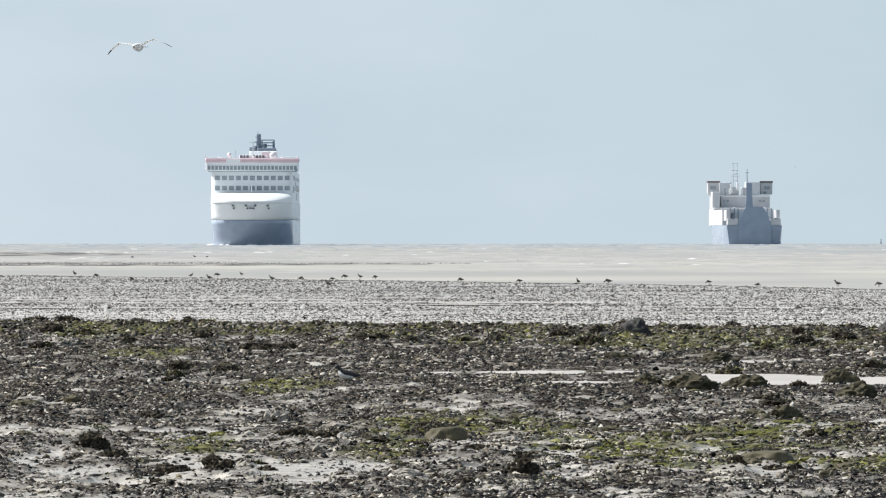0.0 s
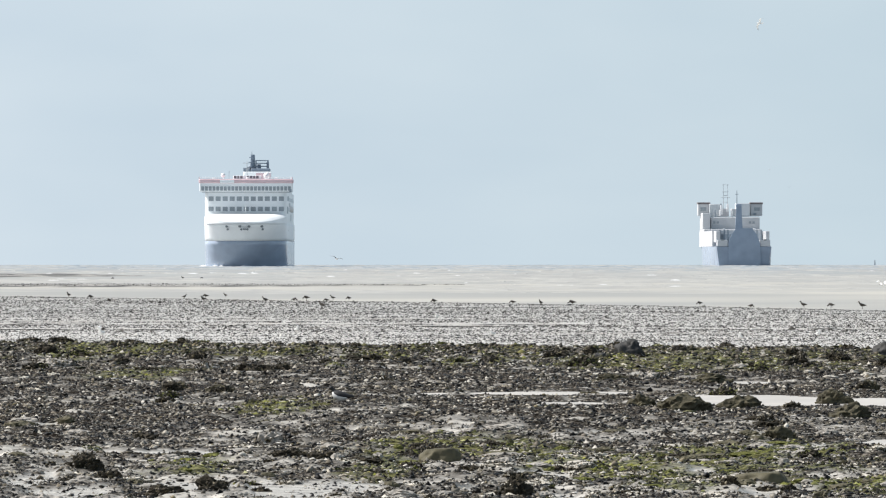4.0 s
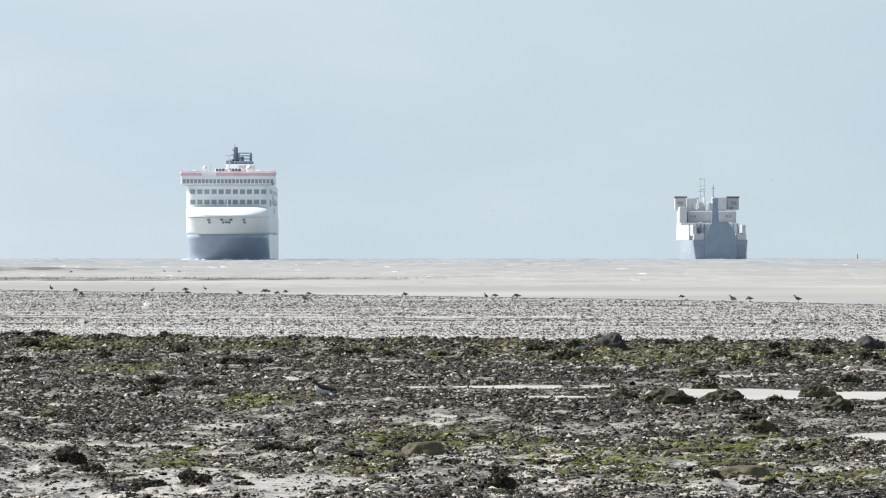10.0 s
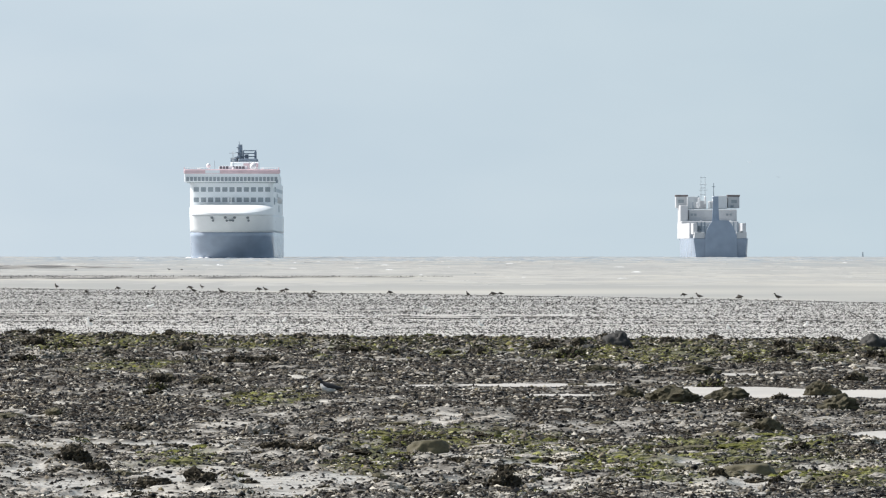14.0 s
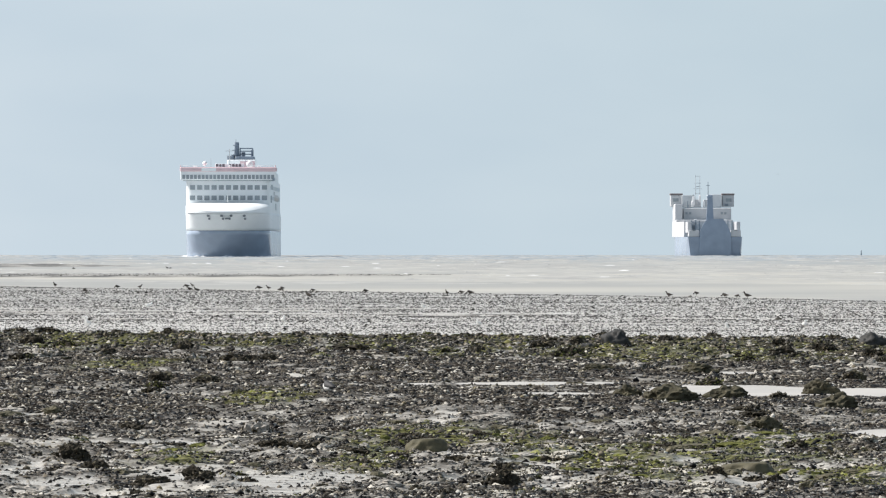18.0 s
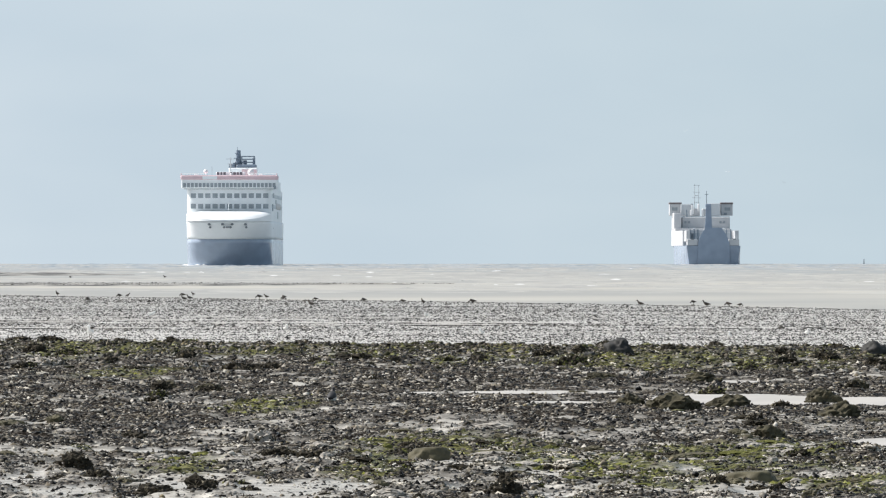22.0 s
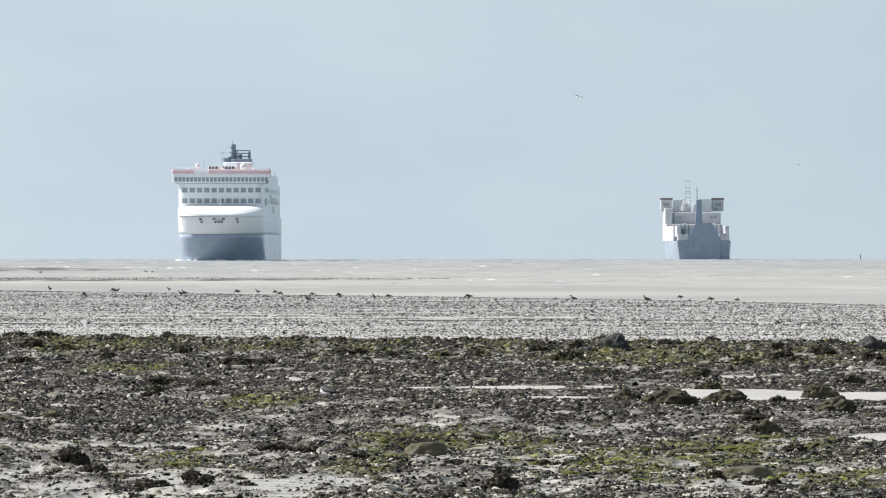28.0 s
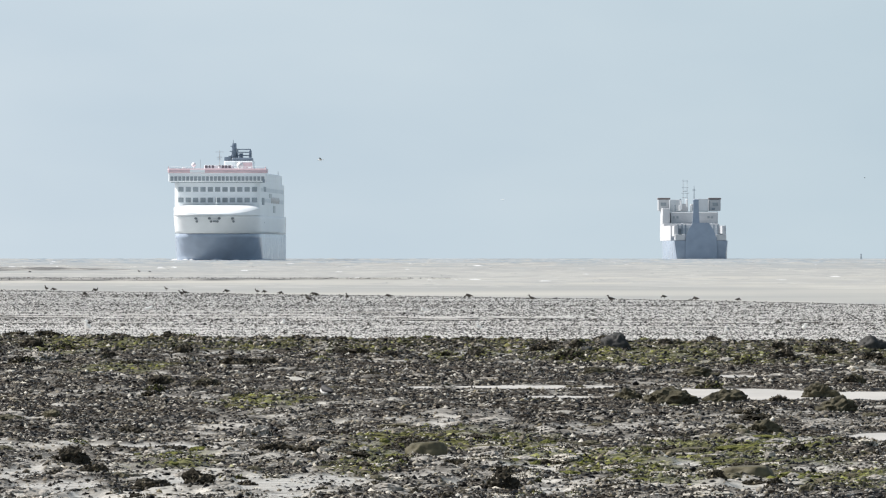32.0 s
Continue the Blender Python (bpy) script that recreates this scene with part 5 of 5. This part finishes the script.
def standing_gull(group="gulls resting on the flat"):
    b = empty("gull", pose(0, 0, 0), "small white gull standing on the wet flat", "gull", group)
    part("body", spindle([(-0.15, 0.22, 0.02, 0.02), (-0.12, 0.20, 0.065, 0.075), (-0.03, 0.17, 0.085, 0.085), (0.08, 0.16, 0.07, 0.06), (0.17, 0.16, 0.04, 0.03), (0.24, 0.16, 0.02, 0.01)]), FEATHER_WHITE, b, smooth=True)
    part("folded_wing", spindle([(-0.06, 0.20, 0.07, 0.03), (0.04, 0.20, 0.085, 0.04), (0.16, 0.18, 0.05, 0.025), (0.27, 0.17, 0.012, 0.012)]), FEATHER_WHITE, b, "pale folded wings", True)
    part("neck", rod((-0.12, 0, 0.22), (-0.15, 0, 0.32), 0.05, r2=0.04, seg=8), FEATHER_WHITE, b)
    head = part("head", ball((-0.165, 0, 0.335), 0.05, scale=(1.15, 0.95, 1)), FEATHER_WHITE, b, smooth=True)
    part("bill", rod((-0.21, 0, 0.33), (-0.26, 0, 0.32), 0.012, r2=0.006, seg=5), MOSSY, head)
    for s in (-0.03, 0.03):
        part("leg", rod((0.0, s, 0), (0.0, s, 0.11), 0.009, seg=5), BILL, b)
    return b


def wing_mesh(side, span, root, u0=0.0, u1=1.0, thick=1.0):
    """A thin wing from the shoulder outwards along y, with a swept, tapering outline; u0 to u1: the stretch of it."""
    outline = ((0.0, -0.02, 1.0, 0.0), (0.25, -0.35, 0.95, 0.035), (0.5, -0.42, 0.85, 0.045), (0.75, -0.15, 0.62, 0.02), (1.0, 0.55, 0.10, -0.03))
    rings = []
    for i in range(7):
        u = u0 + (u1 - u0) * i / 6
        fwd, chord, z = (float(np.interp(u, [r[0] for r in outline], [r[k] for r in outline])) for k in (1, 2, 3))
        fwd, chord, y = fwd * root, chord * root, side * u * span
        t = (0.012 * (1 - u) + 0.004) * thick
        rings.append([(fwd, y, z), (fwd + chord * 0.4, y, z + t), (fwd + chord, y, z - 0.004 * thick), (fwd + chord * 0.4, y, z - t * 0.6)])
    return lofted(rings)


def flying_bird(name, label, span, body_mat, wing_mat, tip_mat, bill=0.06, group=""):
    """A bird in flight that heads for -x: body, tail, bill and two wings of two pieces, hinged at the shoulders."""
    b = empty(name, pose(0, 0, 0), label, "gull" if name == "gull" else "bird", group)
    k = span / 1.3
    body = part("body", spindle([(-0.25 * k, 0.01, 0.012, 0.012), (-0.21 * k, 0.012, 0.04 * k, 0.04 * k), (-0.12 * k, 0.0, 0.065 * k, 0.065 * k), (0.0, -0.005, 0.075 * k, 0.075 * k),
                                 (0.12 * k, 0.0, 0.05 * k, 0.045 * k), (0.2 * k, 0.005, 0.03 * k, 0.02 * k)]), body_mat, b, smooth=True)
    part("bill", rod((-0.24 * k, 0, 0.01), (-0.25 * k - bill, 0, -0.006 - bill * 0.25), 0.01, r2=0.004, seg=5), BILL, body)
    part("tail", lofted([[(0.17 * k, -0.03 * k, 0.012), (0.17 * k, 0.03 * k, 0.012), (0.17 * k, 0.03 * k, 0.0), (0.17 * k, -0.03 * k, 0.0)],
                         [(0.32 * k, -0.07 * k, 0.008), (0.32 * k, 0.07 * k, 0.008), (0.32 * k, 0.07 * k, 0.002), (0.32 * k, -0.07 * k, 0.002)]]), body_mat, body)
    if bill > 0.1:
        part("belly", spindle([(-0.12 * k, -0.045 * k, 0.02 * k, 0.02 * k), (0.02 * k, -0.055 * k, 0.06 * k, 0.045 * k), (0.16 * k, -0.03 * k, 0.04 * k, 0.03 * k), (0.30 * k, -0.012 * k, 0.012 * k, 0.01 * k)]), FEATHER_WHITE, body, "white belly and rump", True)
    wings = []
    for side in (-1, 1):
        chord = 0.27 * k if bill > 0.1 else 0.24 * k if bill > 0.05 else 0.18 * k
        w = part("wing", wing_mesh(side, span * 0.47, chord, 0.0, 0.5), wing_mat, b)
        w.matrix_basis = pose(-0.06 * k, side * 0.04 * k, 0.03 * k)
        tip = part("outer_wing", wing_mesh(side, span * 0.47, chord, 0.46, 1.0, 1.2), wing_mat, w, "outer wing with a darker tip")
        hinge = Vector((0, side * 0.47 * span * 0.47, 0.045))
        tip.data.transform(Matrix.Translation(-hinge))
        tip.data.materials.append(tip_mat)
        for f in tip.data.polygons:
            f.material_index = 1 if abs(f.center.y) > 0.38 * span * 0.47 else 0
        tip.matrix_basis = Matrix.Translation(hinge)
        wings.append((w, side, k, tip))
    return b, wings


FLYERS = {}


def flock():
    for key, name, label, span, mats, bill in (
        ("passing", "gull", "white gull gliding with grey wings and black tips", 1.35, (FEATHER_WHITE, FEATHER_WHITE, FEATHER_BLACK), 0.05),
        ("banking", "gull", "gull banking on dark-tipped wings over the sea", 1.3, (FEATHER_WHITE, FEATHER_SLATE, FEATHER_BLACK), 0.051),
        ("high", "gull", "white gull flying high over the sea", 1.2, (FEATHER_WHITE, FEATHER_WHITE, FEATHER_GREY), 0.05),
        ("gliding", "gull", "white gull gliding with raised wings", 1.25, (FEATHER_WHITE, FEATHER_WHITE, FEATHER_GREY), 0.05),
        ("offshore", "gull", "pale-bodied gull with dark wings flapping out over the sea", 1.2, (FEATHER_WHITE, FEATHER_SLATE, FEATHER_BLACK), 0.05),
        ("distant_dark", "gull", "tiny dark bird far out over the sea", 1.2, (FEATHER_DARK, FEATHER_DARK, FEATHER_BLACK), 0.05),
        ("distant_pale", "gull", "tiny white gull far out over the sea", 1.2, (FEATHER_WHITE, FEATHER_WHITE, FEATHER_GREY), 0.05),
        ("curlew", "curlew", "dark curlew with pale wings and white belly in flight", 0.86, (FEATHER_SLATE, FEATHER_PALE_BROWN, FEATHER_SLATE), 0.14),
        # grey wing feathers here stand for the shade on their undersides
        ("landing", "gull", "white gull coming down to the rock field, wings greyed as if in shade", 1.3, (FEATHER_WHITE, FEATHER_GREY, FEATHER_BLACK), 0.051),
        ("shore", "gull", "white gull skimming along the waterline", 0.8, (FEATHER_WHITE, FEATHER_WHITE, FEATHER_GREY), 0.05),
    ):
        FLYERS[key] = flying_bird(name, label, span, *mats, bill, "birds in flight")


flock()
WADER = wader("wader", "dark brown wading bird feeding at the water's edge")
WADERS = [WADER]
FEEDER = wader("wader", "dark brown wading bird probing the mud with its bill down", feeding=True)
for i in range(1, 26):
    WADERS.append(FEEDER if i == 1 else copy_thing(FEEDER if i % 5 in (1, 2, 4) else WADER, pose(0, 0, 0)))
for i, bird in enumerate(WADERS):
    k = (0.88, 0.8, 0.92, 0.74, 0.84, 0.7, 0.9)[i % 7]
    bird.scale = (k, k, k)
plover = wader("plover", "black-backed plover with a white belly standing among shells", 0.03, 0.9, FEATHER_BLACK, "", FEATHER_WHITE)
plover.scale = (0.86, 0.86, 0.86)
STANDER = standing_gull()
REST = [(-632, 134, 72), (-38, 98, 70), (499, 135, 80), (636, 129, 105), (60, 128, 62), (-287, 121, 110)]
for i, (b, e, turn) in enumerate(REST):
    x, y = plan_place(b, e + 1)
    spot = pose(x, y, float(height(np.array([x]), np.array([y]))[0]), 0, 0, turn)
    if i == 0:
        STANDER.matrix_basis = spot
        STANDER.scale = (0.85, 0.85, 0.85)
    else:
        copy_thing(STANDER, Matrix.Translation((0, 0, -0.03)) @ spot).scale = (0.66, 0.72, 0.54)


# ---- what moves ----
def fly(key, rows, flaps=0.0, phase=0.0, lift=8, swing=30, active=None, roll=0.0, heading=None, settles=0.0, bend=10):
    """Keys a bird along rows of seconds, bearing, elevation and range, and beats its wings while it is near."""
    bird, wings = FLYERS[key]
    spots = [(t, Vector((b / LENS * d, d, EYE + e / LENS * d))) for t, b, e, d in rows]
    if spots[0][0] > 0:
        spots.insert(0, (0, spots[0][1] + (spots[0][1] - spots[1][1]) * 0.6))
    if spots[-1][0] < 32:
        spots.append((32, spots[-1][1] + (spots[-1][1] - spots[-2][1]) * 0.6))
    keyed = []
    for i, (t, p) in enumerate(spots):
        q = spots[min(i + 1, len(spots) - 1)][1] - spots[max(i - 1, 0)][1]
        if q.length < 0.2 and keyed:
            keyed.append([t, p, keyed[-1][2]])
            continue
        turn = math.degrees(math.atan2(q.y, q.x)) + 180 if heading is None else heading
        keyed.append([t, p, turn])
    for a, b in zip(keyed, keyed[1:]):
        while b[2] - a[2] > 180:
            b[2] -= 360
        while b[2] - a[2] < -180:
            b[2] += 360
        b[2] = min(a[2] + 80, max(a[2] - 80, b[2]))
    rest = (lambda t: 26 if settles and t > settles - 0.15 else 0)
    bank = roll if isinstance(roll, tuple) else ((0, roll), (32, roll))
    walk(bird, [(t, pose(p.x, p.y, p.z, float(np.interp(t, [r[0] for r in bank], [r[1] for r in bank])), rest(t), turn)) for t, p, turn in keyed])
    t0, t1 = active or (rows[0][0], rows[-1][0])
    for w, side, k, tip in wings:
        tip.matrix_basis = tip.matrix_basis @ pose(0, 0, 0, -side * bend)
        base = (-0.06 * k, side * 0.04 * k, 0.03 * k)
        beats = [(0, pose(*base, side * lift))]
        if flaps:
            n = int((t1 - t0) * flaps * 8)
            for i in range(n + 1):
                t = t0 + i / (flaps * 8)
                if 0 < t < 32:
                    beats.append((t, pose(*base, side * (lift + swing * math.sin(math.tau * flaps * (t - t0) + phase)))))
        if settles:
            beats.append((settles - 0.3, pose(*base, side * lift)))
            beats.append((settles, pose(*base, 0, 0, -side * 78)))
        beats.append((32, pose(*base, 0, 0, -side * 78) if settles else pose(*base, side * lift)))
        walk(w, beats)


def stroll(bird, e, rows, turn=0):
    """Keys a wader along the waterline: a dip below the eye's level, and rows of seconds and bearing."""
    x, y = plan_place(0, e - 3, SEA_Z)
    k = y / LENS
    rows = list(rows)
    if rows[-1][0] < 32:
        rows.append((32, rows[-1][1]))
    walk(bird, [(t, pose(b * k, y, SEA_Z - 0.03, 0, 0, turn)) for t, b in rows])


def motions():
    """Keys every moving thing from start to end."""
    # seconds, bearing, range, degrees off head-on
    walk(ferry, [(t, pose(b / LENS * d, d - 14, SEA_Z, 0, 0, -a - b / LENS * 57.3)) for t, b, d, a in (
        (0, -376.5, 3300, 1.1), (3, -376, 3284, 1.1), (6, -377.5, 3267, 1.15), (9, -377.5, 3251, 1.25), (13, -380, 3229, 1.4), (17, -383.5, 3207, 1.45),
        (20, -386, 3191, 1.5), (23, -388, 3174, 1.6), (25.5, -391.5, 3161, 1.8), (28, -396.5, 3147, 2.2), (30, -400.5, 3136, 2.6), (32, -405.5, 3125, 3.1))])
    walk(freighter, [(t, pose((b + 24.8 - 0.15 * t) / LENS * d, d, SEA_Z, 0, 0, a - b / LENS * 57.3)) for t, b, d, a in (
        (0, 487.7, 3800, 3.1), (3, 482.6, 3814, 3.05), (6, 477.7, 3827, 3.0), (9, 472.4, 3841, 2.95), (13, 464.2, 3859, 2.9), (17, 457.6, 3877, 2.85),
        (20, 452, 3890, 2.8), (23, 447.6, 3904, 2.75), (25.5, 444.1, 3915, 2.7), (28, 439, 3926, 2.65), (30, 436.5, 3935, 2.6), (32, 433.3, 3944, 2.6))])
    # the chop drifts in towards the shore
    for i, ob in enumerate(CHOPS):
        walk(ob, [(0, pose(0, 0, 0)), (16, pose(-2.0 - 0.7 * i, -11 - 2 * i, 0.01 * (-1) ** i)), (32, pose(-4.0 - 1.4 * i, -22 - 4 * i, 0))])
    # birds in flight: seconds, bearing, elevation, range
    fly("passing", [(0, -577, 340, 185), (0.1, -612, 344, 187), (0.2, -667, 346, 190), (0.3, -721, 346, 193), (0.4, -798, 332, 196), (0.6, -950, 316, 200)], 2.8, -2.98, 6, 32, (0, 0.6), roll=-6, heading=72, bend=24)
    fly("banking", [(0.6, 850, 108, 600), (0.8, 719, 105, 590), (1, 590, 101, 580), (1.4, 306, 96, 530), (1.6, 188, 81, 505), (1.8, 82, 68, 480), (2, -5, 62, 460), (2.2, -61, 53, 490),
                    (2.6, -146, 51, 600), (2.8, -172, 40, 680), (3, -190, 26, 760), (3.5, -215, -1, 820), (5.5, -160, 32, 1300), (7, -49, 58, 1700), (9, 16, 70, 2300), (12, 420, 100, 2900), (15.5, 1150, 140, 3300)], 2.0, 0, 2, 14, (2.4, 4.5), roll=((0, -38), (2.2, -38), (2.9, -14)), heading=-115)
    fly("high", [(2.5, 1046, 417, 720), (3.5, 710, 420, 720), (6, -116, 420, 700), (6.5, -277, 430, 700), (7, -439, 422, 700), (8.2, -846, 409, 640)], 2.5, 0.5, 14, 22, roll=-48, bend=18)
    fly("gliding", [(16.5, 1112, 280, 700), (17.5, 902, 272, 720), (18.5, 690, 261, 760), (19, 585, 259, 800), (19.5, 512, 256, 900), (20.5, 449, 248, 1300), (23, 408, 209, 2600), (25.5, 393, 164, 3600)], 1.0, 0, 25, 12, (17, 21))
    fly("offshore", [(24, 908, 357, 800), (27.5, 289, 284, 850), (29, 171, 262, 850), (30, 84, 224, 850), (31, -55, 185, 850), (32, -220, 167, 850)], 2.5, 0, 8, 24, (27, 31.9), roll=-10)
    fly("distant_dark", [(24, 598, 137, 2600), (27.5, 621, 153, 2500), (28, 627, 159, 2500), (29, 634, 150, 2500), (30, 654, 148, 2500), (31, 701, 144, 2500), (32, 743, 135, 2500)])
    fly("distant_pale", [(27.5, 444, 149, 1900), (30, 251, 128, 1800), (31, 188, 108, 1750), (32, 103, 96, 1700)], 2.0, 0, 8, 20, (28, 31.9))
    fly("curlew", [(24.2, 1260, -22, 200), (24.5, 764, -15, 200), (25, -70, -4, 200), (25.3, -570, 9, 200), (25.6, -1070, 26, 200)], 5.0, -math.pi / 2, 12, 46, (24.3, 25.7), heading=0, bend=6)
    fly("landing", [(6.0, 860, -100, 215), (6.2, 790, -108, 212), (6.4, 723, -121, 208), (6.5, 697, -126, 206), (6.6, 668, -133, 204), (6.7, 654, -139, 203), (6.8, 633, -159, 201), (6.9, 624, -168, 199),
                    (7, 608, -178, 197), (7.1, 606, -179, 197), (7.3, 604, -177, 197), (7.5, 596, -177, 200), (7.9, 596, -176, 213), (32, 596, -176, 213)], 0, 0, 48, 0, heading=82, roll=((6, 34), (6.5, 30), (6.7, 10), (6.9, 0)), settles=7.5, bend=42)
    fly("shore", [(3.6, 986, -40, 330), (5.5, -65, -56, 350), (6, -211, -65, 350), (7, -469, -76, 350), (8, -621, -81, 350), (9, -554, -91, 350), (10, -523, -93, 350), (10.8, -524, -96, 350), (32, -524, -96, 350)], 2.5, 0, 15, 28, (5, 10.4), settles=10.9)
    # waders: dip, then seconds and bearing
    dips = (33, 33, 34, 68, 67, 65, 69, 76, 74, 71, 70, 74, 74, 85, 77, 80, 80, 80, 84, 85, 86, 85, 71)
    trails = (
        ((0, -478), (6, -490), (9, -490), (13, -491), (19, -492), (23, -505), (25, -513), (28, -528), (32, -541)),
        ((0, -456), (6, -454), (9, -462), (13, -466), (19, -490), (23, -503), (28, -516), (32, -522)),
        ((0, -588), (3, -604), (6, -627), (8, -639), (10, -655), (13, -656), (19, -658), (23, -674), (25, -691), (28, -714), (32, -734)),
        ((0, -484), (6, -487), (9, -510), (13, -513), (16.5, -538), (19, -541), (21, -559), (23, -570), (25.5, -574), (28, -578), (30, -593), (31, -614), (32, -617)),
        ((0, -438), (3, -446), (6, -450), (9, -452), (13, -453), (19, -458), (21.5, -461), (23, -500), (25, -523), (28, -585), (30, -598), (31, -647), (32, -692)),
        ((0, -395), (3, -414), (6, -409), (9, -415), (13, -428), (16.5, -444), (19, -448), (23, -454), (25, -469), (28, -487), (32, -493)),
        ((0, -652), (9, -651), (10, -647), (11, -606), (12, -585), (13, -582), (19, -580), (25, -582), (28, -582), (30, -602), (32, -619)),
        ((0, -589), (2, -599), (3, -618), (6, -619), (7, -635), (13, -637), (32, -637)),
        ((0, -341), (6, -343), (9, -349), (13, -389), (16.5, -423), (19, -450), (23, -468), (25, -466), (32, -466)),
        ((0, -212), (3, -252), (6, -298), (9, -306), (13, -332), (19, -329), (21, -329), (23, -343), (25, -357), (28, -366), (32, -386)),
        ((0, -185), (3, -214), (6, -245), (9, -294), (13, -321), (19, -312), (25, -330), (28, -330), (32, -332)),
        ((0, -290), (12, -291), (32, -291)),
        ((0, -234), (13, -234), (32, -233)),
        ((0, -242), (13, -242), (32, -242)),
        ((0, -7), (3, -37), (6, -49), (9, -46), (10, -64), (13, -90), (14.5, -106), (16.5, -129), (19, -145), (23, -152), (25, -170), (28, -186), (30, -196), (31, -214), (32, -228)),
        ((0, 201), (1, 188), (3, 159), (6, 121), (9, 87), (11, 70), (13, 44), (14.5, 36), (17, 16), (19, -9), (23, -56), (25, -84), (28, -124), (30, -152), (32, -172)),
        ((0, 254), (3, 214), (6, 177), (9, 147), (13, 93), (14.5, 76), (16.5, 45), (20, 44), (32, 42)),
        ((0, 432), (3, 428), (6, 425), (9, 427), (13, 420), (17, 430), (18.5, 449), (20, 446), (23, 432), (25, 435), (28, 418), (30, 403), (32, 388)),
        ((0, 660), (3, 617), (6, 594), (9, 534), (13, 466), (14.5, 437), (16.5, 403), (19, 392), (23, 318), (25, 278), (28, 229), (30, 194), (32, 154)),
        ((0, 518), (13, 517), (32, 519)),
        ((0, 756), (3, 719), (6, 704), (9, 654), (11, 613), (13, 600), (14.5, 579), (16.5, 559), (19, 515), (21, 477), (23, 440), (25.5, 404), (28, 359), (30, 324), (32, 294)),
        ((0, 733), (3, 677), (6, 621), (9, 559), (13, 525), (16, 506), (19, 493), (25, 500), (28, 472), (30, 462), (32, 444)),
        ((0, -158), (3, -181), (6, -227), (9, -268), (13, -282), (19, -289), (25, -291), (32, -319)),
        ((0, -690), (20, -690), (32, -705)),
        ((0, 97), (9, 95), (13, 97), (17, 60), (20, -40), (25, -95), (32, -100)),
        ((0, -452), (9, -450), (14, -448), (20, -455), (32, -460)),
    )
    for i, (bird, trail) in enumerate(zip(WADERS, trails)):
        stroll(bird, dips[i] if i < len(dips) else 66 if i == 23 else 73 if i == 25 else 78, trail, (0, 25, -20, 150, 10, -35, 40, 60)[i % 8])
    # the plover turns about on its spot among the shells
    x, y = plan_place(-209, 258)
    z = float(height(np.array([x]), np.array([y]))[0])
    walk(plover, [(t, pose(x + dx, y, z + dz, 0, 0, a)) for t, dx, dz, a in ((0, 0, 0, 5), (5, 0, 0, -10), (12, 0, 0, 20), (16, 0.02, 0, -30), (19, 0.03, -0.01, -80), (23, 0.03, -0.03, -100), (26, 0.03, -0.02, -80), (29, 0.01, -0.02, -40), (32, 0, -0.02, -60))])


motions()
